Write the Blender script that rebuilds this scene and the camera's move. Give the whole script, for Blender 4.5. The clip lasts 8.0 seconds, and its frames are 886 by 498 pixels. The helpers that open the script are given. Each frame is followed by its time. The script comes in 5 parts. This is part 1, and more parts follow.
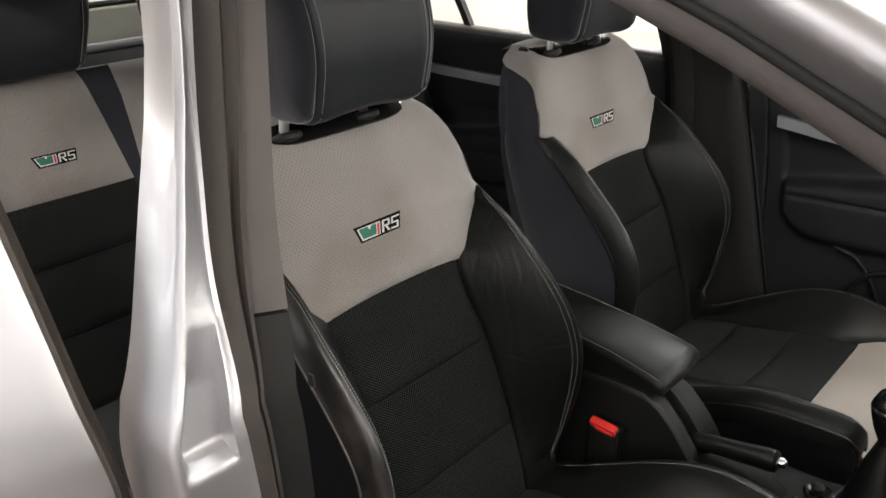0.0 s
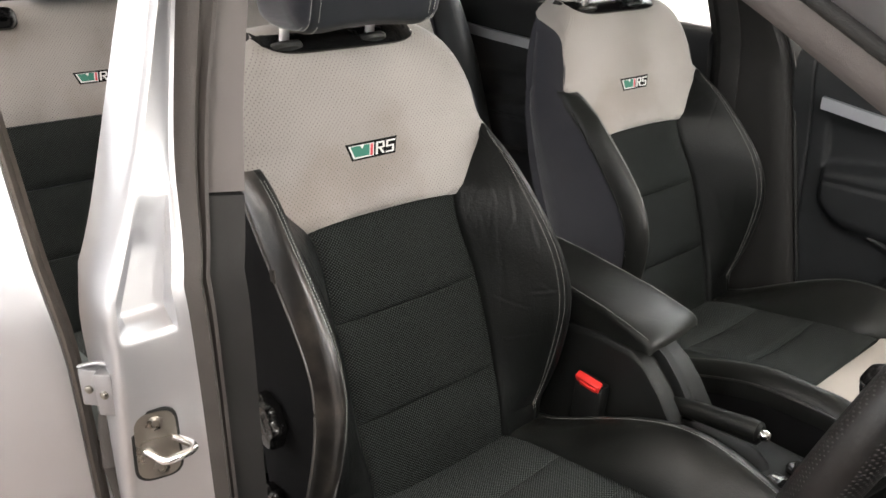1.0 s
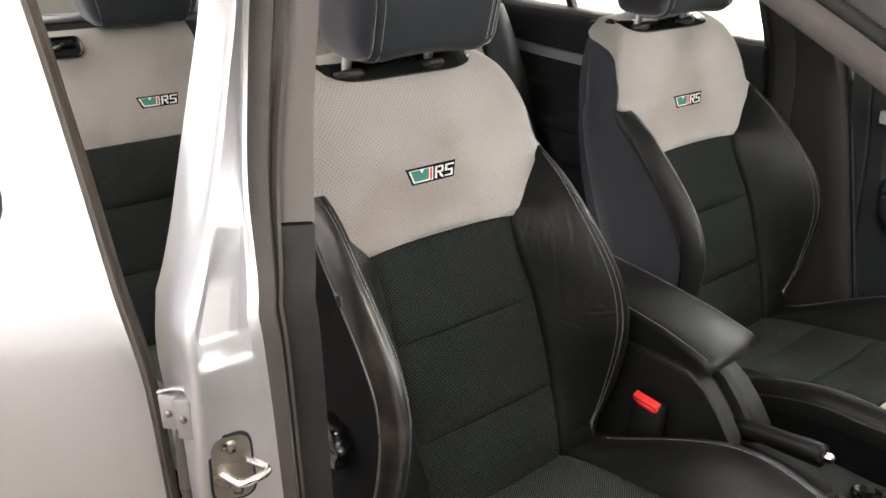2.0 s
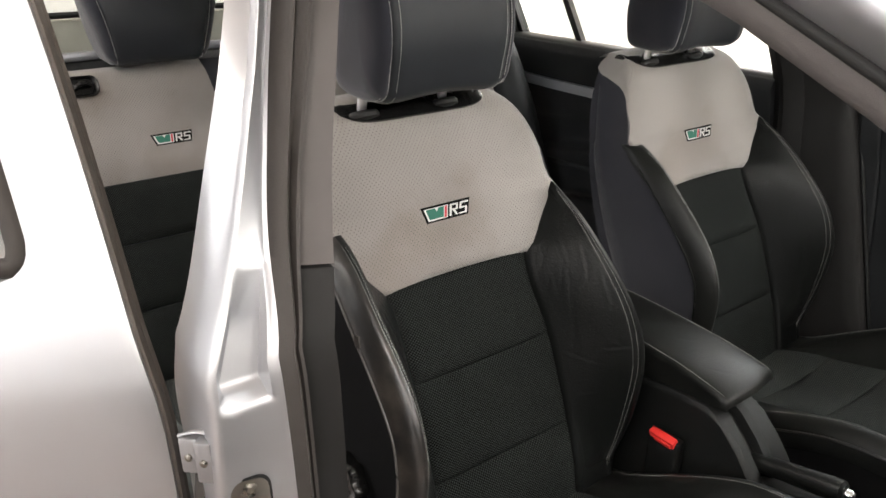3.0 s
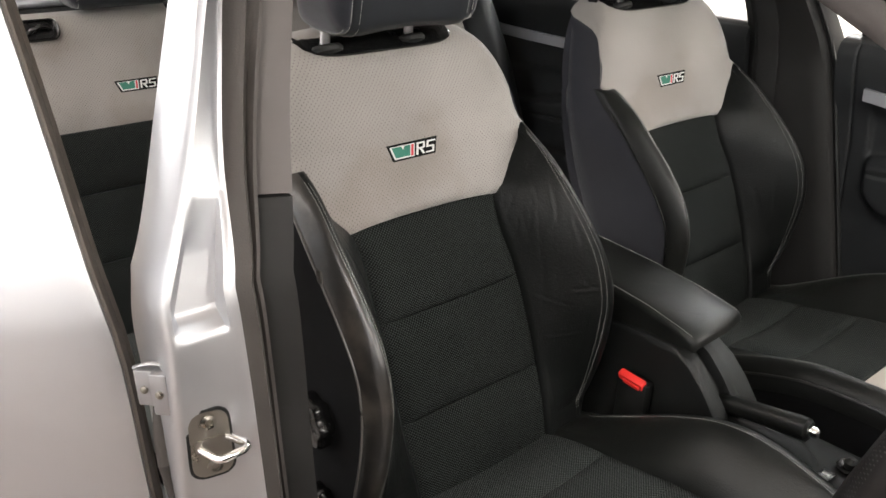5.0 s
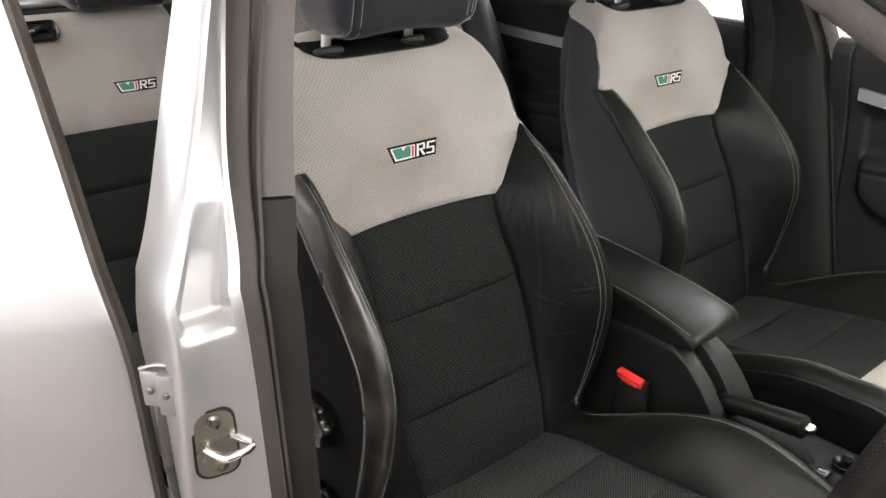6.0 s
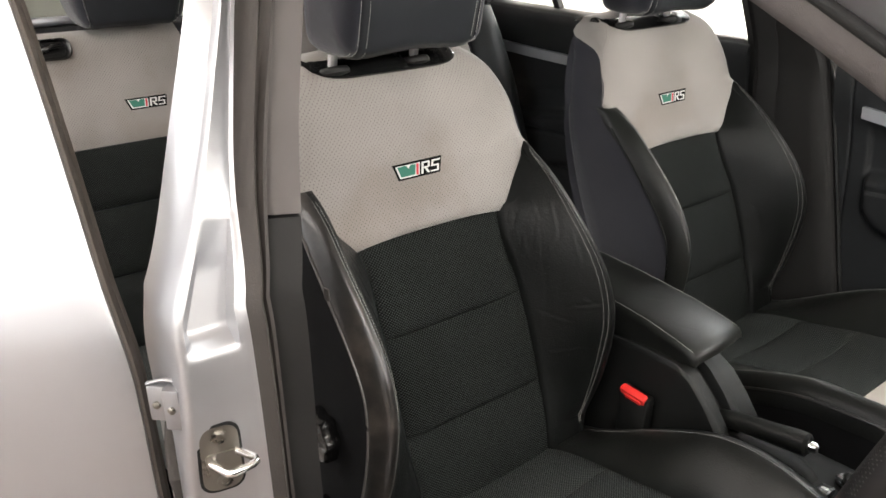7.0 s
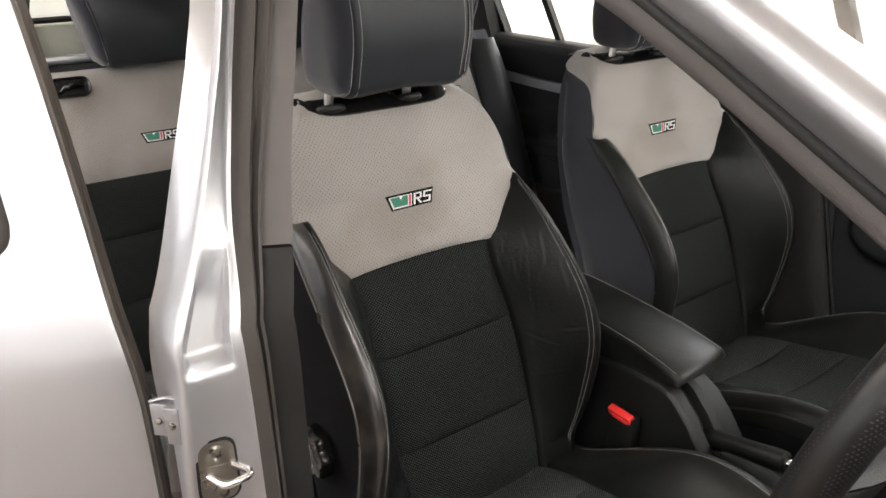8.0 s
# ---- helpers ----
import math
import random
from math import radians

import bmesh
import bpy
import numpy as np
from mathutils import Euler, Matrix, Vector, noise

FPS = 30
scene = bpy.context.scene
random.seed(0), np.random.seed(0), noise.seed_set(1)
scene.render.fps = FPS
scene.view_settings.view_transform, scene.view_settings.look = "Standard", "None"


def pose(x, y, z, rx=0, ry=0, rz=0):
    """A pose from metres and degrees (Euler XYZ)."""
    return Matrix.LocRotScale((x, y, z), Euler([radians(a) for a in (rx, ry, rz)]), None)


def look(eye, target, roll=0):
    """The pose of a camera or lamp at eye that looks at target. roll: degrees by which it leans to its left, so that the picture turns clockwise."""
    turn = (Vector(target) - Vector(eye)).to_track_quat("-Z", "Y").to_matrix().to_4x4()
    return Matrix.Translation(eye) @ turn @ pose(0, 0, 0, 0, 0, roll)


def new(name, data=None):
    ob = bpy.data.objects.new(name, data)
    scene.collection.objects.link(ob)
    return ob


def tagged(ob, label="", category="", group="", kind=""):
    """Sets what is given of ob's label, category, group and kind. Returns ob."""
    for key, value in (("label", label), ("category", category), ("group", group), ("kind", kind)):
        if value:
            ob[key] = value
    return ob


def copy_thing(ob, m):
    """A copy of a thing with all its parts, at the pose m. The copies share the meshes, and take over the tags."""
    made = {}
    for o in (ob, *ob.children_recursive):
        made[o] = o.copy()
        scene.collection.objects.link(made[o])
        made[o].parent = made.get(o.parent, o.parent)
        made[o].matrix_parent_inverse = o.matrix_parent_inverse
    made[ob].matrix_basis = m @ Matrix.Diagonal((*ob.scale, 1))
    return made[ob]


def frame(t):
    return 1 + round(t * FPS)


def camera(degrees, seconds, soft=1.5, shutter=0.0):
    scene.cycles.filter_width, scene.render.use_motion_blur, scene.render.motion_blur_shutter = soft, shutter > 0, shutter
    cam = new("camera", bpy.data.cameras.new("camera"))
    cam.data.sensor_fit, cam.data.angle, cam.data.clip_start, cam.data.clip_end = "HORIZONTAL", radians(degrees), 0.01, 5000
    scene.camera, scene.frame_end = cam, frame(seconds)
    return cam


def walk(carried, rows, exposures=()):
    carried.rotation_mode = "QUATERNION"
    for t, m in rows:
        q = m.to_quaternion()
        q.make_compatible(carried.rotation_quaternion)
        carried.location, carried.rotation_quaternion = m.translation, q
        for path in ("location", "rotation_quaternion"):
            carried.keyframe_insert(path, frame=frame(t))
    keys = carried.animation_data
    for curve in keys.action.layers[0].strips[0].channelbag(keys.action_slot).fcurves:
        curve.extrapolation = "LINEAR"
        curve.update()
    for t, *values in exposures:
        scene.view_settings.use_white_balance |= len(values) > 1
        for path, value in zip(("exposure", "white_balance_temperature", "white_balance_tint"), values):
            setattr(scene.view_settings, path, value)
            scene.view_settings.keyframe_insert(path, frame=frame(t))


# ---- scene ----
cam = camera(56.9, 8.0, soft=1.6)
PATH = [
    (0, (0.822, -0.715, 1.344), (-0.474, 0.624, 0.617), -4.5),
    (0.3, (0.846, -0.694, 1.298), (-0.468, 0.634, 0.577), -2.5),
    (0.5, (0.872, -0.681, 1.275), (-0.474, 0.612, 0.557), -1.5),
    (0.7, (0.890, -0.669, 1.259), (-0.484, 0.599, 0.545), -0.8),
    (1, (0.923, -0.654, 1.246), (-0.493, 0.558, 0.521), -0.6),
    (1.2, (0.918, -0.654, 1.241), (-0.509, 0.551, 0.507), -0.7),
    (1.5, (0.918, -0.658, 1.243), (-0.53, 0.508, 0.505), -1.4),
    (1.8, (0.912, -0.669, 1.256), (-0.559, 0.484, 0.535), -1.5),
    (2, (0.913, -0.678, 1.271), (-0.572, 0.461, 0.567), -2.0),
    (2.2, (0.911, -0.683, 1.287), (-0.587, 0.453, 0.606), -2.1),
    (3.5, (0.905, -0.687, 1.288), (-0.605, 0.458, 0.65), -2.7),
    (4, (0.904, -0.684, 1.286), (-0.604, 0.459, 0.638), -2.4),
    (4.5, (0.91, -0.67, 1.25), (-0.576, 0.478, 0.561), -2.2),
    (4.7, (0.913, -0.669, 1.243), (-0.559, 0.483, 0.533), -2.2),
    (6, (0.918, -0.68, 1.252), (-0.538, 0.484, 0.527), -2.3),
    (6.5, (0.922, -0.679, 1.254), (-0.547, 0.48, 0.547), -2.4),
    (7, (0.93, -0.682, 1.26), (-0.547, 0.475, 0.568), -2.3),
    (7.5, (0.95, -0.685, 1.27), (-0.538, 0.467, 0.594), -2.5),
    (8, (1.006, -0.684, 1.285), (-0.516, 0.447, 0.649), -3.0),
]
walk(cam, [(t, look(eye, target, roll)) for t, eye, target, roll in PATH],
     exposures=[(0.0, -0.34), (0.3, 0.20), (0.5, 0.30), (1.0, 0.45), (1.5, 0.55), (2.0, 0.43), (3.5, 0.04), (4.0, 0.06), (4.5, 0.10), (6.0, 0.39), (6.5, 0.34), (7.0, 0.31), (7.5, 0.27), (8.0, 0.14)])

# ---- world, light, exposure ----
world = bpy.data.worlds.new("world")
scene.world = world
world.use_nodes = True
world.node_tree.nodes["Background"].inputs[0].default_value = (0.9, 0.95, 1.0, 1)
world.node_tree.nodes["Background"].inputs[1].default_value = 0.3
scene.view_settings.exposure = 0.0

# ceiling lamps of the showroom: x, y, watts; the strong ones wash the walls
LAMP_PLACES = [(2.4, -2.4, 110), (-1.8, -2.4, 110), (2.4, 3.0, 98), (-0.5, 3.4, 50), (-0.5, 4.1, 50), (-0.5, 4.8, 50), (4.6, 7.3, 420), (-4.6, 7.3, 420), (0.0, 7.3, 420), (4.6, -6.5, 170), (-4.6, -6.5, 170), (0.0, -6.5, 170), (6.6, 2.6, 420), (6.6, -2.0, 340)]
for lx, ly, watts in LAMP_PLACES:
    lamp = bpy.data.lights.new("ceiling_lamp", "AREA")
    lamp.shape, lamp.size, lamp.size_y, lamp.energy, lamp.color = "RECTANGLE", 2.4, 0.6, watts, (0.93, 0.95, 1.0) if ly < -6 else (0.97, 0.985, 1.0) if 2.8 < ly < 5 else (1.0, 0.947, 0.897)
    new("ceiling_lamp", lamp).matrix_world = pose(lx, ly, 3.40)


# ---- materials ----
def material(name, color, rough=0.5, metal=0.0, spec=0.5, grain=None, bump=0.0, vary=0.0, vary_scale=8.0, rough_vary=0.0, coat=0.0, sheen=0.0):
    m = bpy.data.materials.new(name)
    m.use_nodes = True
    nt = m.node_tree
    b = nt.nodes["Principled BSDF"]
    b.inputs["Base Color"].default_value = (*color, 1)
    b.inputs["Roughness"].default_value, b.inputs["Metallic"].default_value = rough, metal
    b.inputs["Specular IOR Level"].default_value = spec
    b.inputs["Coat Weight"].default_value, b.inputs["Coat Roughness"].default_value = coat, 0.14
    b.inputs["Sheen Weight"].default_value = sheen
    tc = nt.nodes.new("ShaderNodeTexCoord")
    if vary > 0 or rough_vary > 0:
        n = nt.nodes.new("ShaderNodeTexNoise")
        n.inputs["Scale"].default_value, n.inputs["Detail"].default_value = vary_scale, 6
        nt.links.new(tc.outputs["Object"], n.inputs["Vector"])
        if vary > 0:
            mix = nt.nodes.new("ShaderNodeMix")
            mix.data_type = "RGBA"
            mix.inputs[6].default_value = (*[c * (1 - vary) for c in color], 1)
            mix.inputs[7].default_value = (*[min(1, c * (1 + vary)) for c in color], 1)
            nt.links.new(n.outputs["Fac"], mix.inputs[0])
            nt.links.new(mix.outputs[2], b.inputs["Base Color"])
        if rough_vary > 0:
            mr = nt.nodes.new("ShaderNodeMapRange")
            mr.inputs["From Min"].default_value, mr.inputs["From Max"].default_value = 0.3, 0.7
            mr.inputs["To Min"].default_value, mr.inputs["To Max"].default_value = max(0.02, rough - rough_vary), min(1, rough + rough_vary)
            nt.links.new(n.outputs["Fac"], mr.inputs["Value"])
            nt.links.new(mr.outputs["Result"], b.inputs["Roughness"])
    if bump > 0:
        kind, scale = grain
        if kind == "noise":
            g = nt.nodes.new("ShaderNodeTexNoise")
            g.inputs["Detail"].default_value = 4
        else:
            g = nt.nodes.new("ShaderNodeTexVoronoi")
        g.inputs["Scale"].default_value = scale
        nt.links.new(tc.outputs["Object"], g.inputs["Vector"])
        bp = nt.nodes.new("ShaderNodeBump")
        bp.inputs["Strength"].default_value, bp.inputs["Distance"].default_value = bump, 0.001
        nt.links.new(g.outputs[0], bp.inputs["Height"])
        nt.links.new(bp.outputs["Normal"], b.inputs["Normal"])
    return m


def creased(m, scale, strength):
    """Sparse long folds and soft unevenness on top of a material's fine grain."""
    nt = m.node_tree
    b = nt.nodes["Principled BSDF"]
    tc = nt.nodes.new("ShaderNodeTexCoord")
    mp = nt.nodes.new("ShaderNodeMapping")
    mp.inputs["Scale"].default_value = scale
    nt.links.new(tc.outputs["Object"], mp.inputs["Vector"])
    info = nt.nodes.new("ShaderNodeObjectInfo")
    spread = nt.nodes.new("ShaderNodeMath")
    spread.operation = "MULTIPLY"
    spread.inputs[1].default_value = 40.0
    nt.links.new(info.outputs["Random"], spread.inputs[0])
    nt.links.new(spread.outputs[0], mp.inputs["Location"])
    n = nt.nodes.new("ShaderNodeTexNoise")
    n.inputs["Scale"].default_value, n.inputs["Detail"].default_value, n.inputs["Distortion"].default_value = 1.0, 2, 0.6
    nt.links.new(mp.outputs["Vector"], n.inputs["Vector"])
    off = nt.nodes.new("ShaderNodeMath")
    off.operation = "SUBTRACT"
    off.inputs[1].default_value = 0.5
    nt.links.new(n.outputs["Fac"], off.inputs[0])
    mag = nt.nodes.new("ShaderNodeMath")
    mag.operation = "ABSOLUTE"
    nt.links.new(off.outputs[0], mag.inputs[0])
    fold = nt.nodes.new("ShaderNodeMapRange")
    fold.interpolation_type = "SMOOTHSTEP"
    fold.inputs["From Min"].default_value, fold.inputs["From Max"].default_value = 0.0, 0.055
    nt.links.new(mag.outputs[0], fold.inputs["Value"])
    where = nt.nodes.new("ShaderNodeTexNoise")
    where.inputs["Scale"].default_value, where.inputs["Detail"].default_value = 7.0, 1
    apart = nt.nodes.new("ShaderNodeVectorMath")
    apart.operation = "ADD"
    nt.links.new(tc.outputs["Object"], apart.inputs[0])
    nt.links.new(spread.outputs[0], apart.inputs[1])
    nt.links.new(apart.outputs[0], where.inputs["Vector"])
    some = nt.nodes.new("ShaderNodeMapRange")
    some.inputs["From Min"].default_value, some.inputs["From Max"].default_value = 0.42, 0.60
    nt.links.new(where.outputs["Fac"], some.inputs["Value"])
    soft = nt.nodes.new("ShaderNodeBump")
    soft.inputs["Strength"].default_value, soft.inputs["Distance"].default_value = strength * 0.4, 0.006
    nt.links.new(n.outputs["Fac"], soft.inputs["Height"])
    bp = nt.nodes.new("ShaderNodeBump")
    bp.inputs["Distance"].default_value = 0.0016
    gain = nt.nodes.new("ShaderNodeMath")
    gain.operation = "MULTIPLY"
    gain.inputs[1].default_value = strength * 2.2
    nt.links.new(some.outputs["Result"], gain.inputs[0])
    nt.links.new(gain.outputs[0], bp.inputs["Strength"])
    nt.links.new(fold.outputs["Result"], bp.inputs["Height"])
    if b.inputs["Normal"].links:
        nt.links.new(b.inputs["Normal"].links[0].from_socket, soft.inputs["Normal"])
    nt.links.new(soft.outputs["Normal"], bp.inputs["Normal"])
    nt.links.new(bp.outputs["Normal"], b.inputs["Normal"])
    return m


def dotted(m, plane, step, radius, color, depth, size=1.0):
    """Staggered small pits over a material, laid out in the y-z or x-y plane."""
    nt = m.node_tree
    b = nt.nodes["Principled BSDF"]
    tc = nt.nodes.new("ShaderNodeTexCoord")
    sep = nt.nodes.new("ShaderNodeSeparateXYZ")
    nt.links.new(tc.outputs["Object"], sep.inputs[0])

    def calc(op, a, c=None):
        n = nt.nodes.new("ShaderNodeMath")
        n.operation = op
        for k, v in enumerate((a, c)):
            if isinstance(v, (int, float)):
                n.inputs[k].default_value = v
            elif v is not None:
                nt.links.new(v, n.inputs[k])
        return n.outputs[0]

    u, v = (sep.outputs[1], sep.outputs[2]) if plane == "yz" else (sep.outputs[1], sep.outputs[0])
    u, v = calc("DIVIDE", u, step), calc("DIVIDE", v, step * size)
    best = None
    for shift in (0.0, 0.5):
        fu = calc("SUBTRACT", calc("FRACT", calc("ADD", u, shift)), 0.5)
        fv = calc("SUBTRACT", calc("FRACT", calc("ADD", v, shift)), 0.5)
        d = calc("SQRT", calc("ADD", calc("MULTIPLY", fu, fu), calc("MULTIPLY", fv, fv)))
        best = d if best is None else calc("MINIMUM", best, d)
    mask = nt.nodes.new("ShaderNodeMapRange")
    mask.inputs["From Min"].default_value, mask.inputs["From Max"].default_value = radius * 0.75, radius * 1.25
    mask.inputs["To Min"].default_value, mask.inputs["To Max"].default_value = 1.0, 0.0
    nt.links.new(best, mask.inputs["Value"])
    geo = nt.nodes.new("ShaderNodeNewGeometry")
    nsep = nt.nodes.new("ShaderNodeSeparateXYZ")
    nt.links.new(geo.outputs["Normal"], nsep.inputs[0])
    facing = calc("MULTIPLY", calc("GREATER_THAN", calc("ABSOLUTE", nsep.outputs[0 if plane == "yz" else 2]), 0.45), mask.outputs["Result"])
    mix = nt.nodes.new("ShaderNodeMix")
    mix.data_type = "RGBA"
    link = b.inputs["Base Color"].links
    if link:
        nt.links.new(link[0].from_socket, mix.inputs[6])
    else:
        mix.inputs[6].default_value = b.inputs["Base Color"].default_value
    mix.inputs[7].default_value = (*color, 1)
    nt.links.new(facing, mix.inputs[0])
    nt.links.new(mix.outputs[2], b.inputs["Base Color"])
    bp = nt.nodes.new("ShaderNodeBump")
    bp.invert = True
    bp.inputs["Strength"].default_value, bp.inputs["Distance"].default_value = 0.7, depth
    nt.links.new(facing, bp.inputs["Height"])
    if b.inputs["Normal"].links:
        nt.links.new(b.inputs["Normal"].links[0].from_socket, bp.inputs["Normal"])
    nt.links.new(bp.outputs["Normal"], b.inputs["Normal"])
    return m


def blotched(m, color, scale, amount):
    """Soft blotches over a material's colour: dirt on suede, wear and painted sheen on leather."""
    nt = m.node_tree
    b = nt.nodes["Principled BSDF"]
    tc = nt.nodes.new("ShaderNodeTexCoord")
    n = nt.nodes.new("ShaderNodeTexNoise")
    n.inputs["Scale"].default_value, n.inputs["Detail"].default_value, n.inputs["Roughness"].default_value = scale, 5, 0.6
    nt.links.new(tc.outputs["Object"], n.inputs["Vector"])
    mr = nt.nodes.new("ShaderNodeMapRange")
    mr.interpolation_type = "SMOOTHSTEP"
    mr.inputs["From Min"].default_value, mr.inputs["From Max"].default_value, mr.inputs["To Max"].default_value = 0.46, 0.70, amount
    nt.links.new(n.outputs["Fac"], mr.inputs["Value"])
    mix = nt.nodes.new("ShaderNodeMix")
    mix.data_type = "RGBA"
    nt.links.new(b.inputs["Base Color"].links[0].from_socket, mix.inputs[6])
    mix.inputs[7].default_value = (*color, 1)
    nt.links.new(mr.outputs["Result"], mix.inputs[0])
    nt.links.new(mix.outputs[2], b.inputs["Base Color"])
    return m


LEATHER = creased(material("black_leather", (0.0050, 0.0055, 0.0052), 0.37, spec=0.17, grain=("noise", 380), bump=0.50, vary=0.25, vary_scale=14), (13, 13, 3.2), 0.10)
# brown-grey blotches: rubbed leather, and the strip's highlight painted in as colour
WORN_SHEEN = blotched(material("worn_black_leather_sheen", (0.0105, 0.0096, 0.0088), 0.31, spec=0.75, grain=("noise", 900), bump=0.15, vary=0.4, vary_scale=30, rough_vary=0.015), (0.072, 0.062, 0.052), 18, 0.60)
SUPPLE = creased(material("armrest_leather", (0.0086, 0.0090, 0.0081), 0.36, spec=0.28, grain=("noise", 420), bump=0.36, vary=0.3, vary_scale=20, rough_vary=0.05), (9, 9, 9), 0.05)
HEADLEATHER = material("soft_black_leather", (0.0165, 0.0180, 0.0208), 0.46, spec=0.28, grain=("noise", 900), bump=0.2, vary=0.15, vary_scale=12)
NAVY = material("dark_navy_alcantara", (0.0168, 0.0172, 0.0226), 0.9, spec=0.1, grain=("noise", 900), bump=0.4, vary=0.25, vary_scale=14, sheen=0.3)
OUTCLOTH = material("black_side_cloth", (0.0108, 0.0108, 0.0114), 0.9, spec=0.06, grain=("noise", 1100), bump=0.4, vary=0.2, vary_scale=25)
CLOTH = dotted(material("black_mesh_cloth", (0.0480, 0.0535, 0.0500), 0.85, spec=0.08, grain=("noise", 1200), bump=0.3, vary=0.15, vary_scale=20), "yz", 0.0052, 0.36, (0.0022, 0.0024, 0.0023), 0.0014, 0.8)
# same cloth for level faces, their stronger light put into a paler colour
CLOTH_FLAT_LIT = dotted(material("black_mesh_cloth_flat_lit", (0.086, 0.093, 0.089), 0.85, spec=0.08, grain=("noise", 1200), bump=0.3, vary=0.15, vary_scale=20), "xy", 0.0052, 0.34, (0.005, 0.0055, 0.0052), 0.0010, 0.8)
GREY = dotted(blotched(material("grey_perforated_suede", (0.222, 0.206, 0.192), 0.9, spec=0.2, grain=("noise", 1400), bump=0.35, vary=0.15, vary_scale=9, sheen=0.30), (0.150, 0.120, 0.094), 6, 0.42), "yz", 0.0066, 0.104, (0.052, 0.045, 0.040), 0.0006, 1.0)
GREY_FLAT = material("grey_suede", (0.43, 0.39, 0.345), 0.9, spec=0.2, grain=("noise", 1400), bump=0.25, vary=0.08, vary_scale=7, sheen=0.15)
PLASTIC = material("black_grained_plastic", (0.0084, 0.0088, 0.0083), 0.50, spec=0.30, grain=("voronoi", 900), bump=0.25, vary=0.2, vary_scale=18, rough_vary=0.06)
GLOSS = material("gloss_black_plastic", (0.006, 0.006, 0.006), 0.24, spec=0.45, vary=0.1, rough_vary=0.05, vary_scale=30)
TRIM = material("grey_brown_pillar_trim", (0.092, 0.083, 0.079), 0.7, spec=0.3, grain=("noise", 1100), bump=0.35, vary=0.10, vary_scale=20)
LOWTRIM = material("dark_pillar_trim", (0.0170, 0.0165, 0.0158), 0.62, spec=0.2, grain=("noise", 1100), bump=0.35, vary=0.12, vary_scale=20)
DOORSEAL = material("brown_grey_door_seal", (0.085, 0.073, 0.064), 0.6, spec=0.3, grain=("noise", 500), bump=0.3, vary=0.25, vary_scale=30)
RUBBER = material("dark_rubber_seal", (0.043, 0.038, 0.0345), 0.62, spec=0.25, grain=("noise", 500), bump=0.3, vary=0.25, vary_scale=30, rough_vary=0.1)
SILVER = material("silver_metallic_paint", (0.442, 0.445, 0.458), 0.45, metal=0.94, vary=0.03, vary_scale=9, rough_vary=0.02, coat=0.35)
SATIN = material("satin_chrome", (0.88, 0.88, 0.88), 0.30, metal=1.0, vary=0.04, vary_scale=60)
CHROME = material("bright_chrome", (0.80, 0.80, 0.80), 0.12, metal=1.0, vary=0.05, vary_scale=60, rough_vary=0.05)
STEEL = material("zinc_plated_steel", (0.22, 0.205, 0.18), 0.33, metal=1.0, grain=("noise", 300), bump=0.15, vary=0.15, vary_scale=50, rough_vary=0.1)
HINGEMETAL = material("dull_grey_metal", (0.30, 0.30, 0.31), 0.42, metal=0.85, vary=0.1, vary_scale=60, rough_vary=0.05)
MATTE = material("matte_black_plastic", (0.0084, 0.0085, 0.0082), 0.6, spec=0.16, grain=("voronoi", 900), bump=0.2, vary=0.2, vary_scale=18)
DOORCARD = material("black_door_moulding", (0.0138, 0.0148, 0.0158), 0.52, spec=0.28, grain=("voronoi", 900), bump=0.25, vary=0.2, vary_scale=18, rough_vary=0.06)
LEDGE = material("satin_black_ledge", (0.020, 0.020, 0.020), 0.30, spec=0.5, vary=0.1, vary_scale=20)
ALU = material("brushed_aluminium_strip", (0.42, 0.43, 0.46), 0.4, metal=0.7, grain=("noise", 700), bump=0.1, vary=0.06, vary_scale=30)
RED = material("red_plastic", (0.75, 0.035, 0.03), 0.4, spec=0.5, vary=0.08, vary_scale=40, rough_vary=0.05)
# grey in place of black: the highlight along the piping is in this colour
PIPING_GLINT = material("grey_piping_cord", (0.085, 0.080, 0.075), 0.38, spec=0.5, vary=0.2, vary_scale=80)
THREAD = material("light_grey_thread", (0.33, 0.33, 0.31), 0.8, vary=0.15, vary_scale=300)
GREEN = material("green_embroidery", (0.020, 0.135, 0.092), 0.75, grain=("noise", 1500), bump=0.5, vary=0.15, vary_scale=200)
REDTHREAD = material("red_embroidery", (0.45, 0.035, 0.05), 0.75, grain=("noise", 1500), bump=0.5, vary=0.15, vary_scale=200)
BLACKTHREAD = material("black_embroidery", (0.0035, 0.0035, 0.0036), 0.85, spec=0.12, grain=("noise", 1500), bump=0.3, vary=0.15, vary_scale=200)
WHITETHREAD = material("silver_embroidery", (0.55, 0.55, 0.53), 0.7, grain=("noise", 1500), bump=0.5, vary=0.12, vary_scale=200)
CARPET = material("black_carpet", (0.015, 0.015, 0.016), 0.95, spec=0.1, grain=("noise", 600), bump=0.8, vary=0.3, vary_scale=60)
HEADLINER = material("light_grey_headliner", (0.45, 0.44, 0.42), 0.9, spec=0.1, grain=("noise", 700), bump=0.3, vary=0.06, vary_scale=15)
SHELF = material("pale_grey_shelf_felt", (0.40, 0.40, 0.34), 0.9, spec=0.1, grain=("noise", 500), bump=0.5, vary=0.1, vary_scale=20)
FLOOR = material("polished_grey_floor", (0.240, 0.197, 0.172), 0.38, spec=0.4, grain=("noise", 60), bump=0.05, vary=0.12, vary_scale=2.0, rough_vary=0.08)
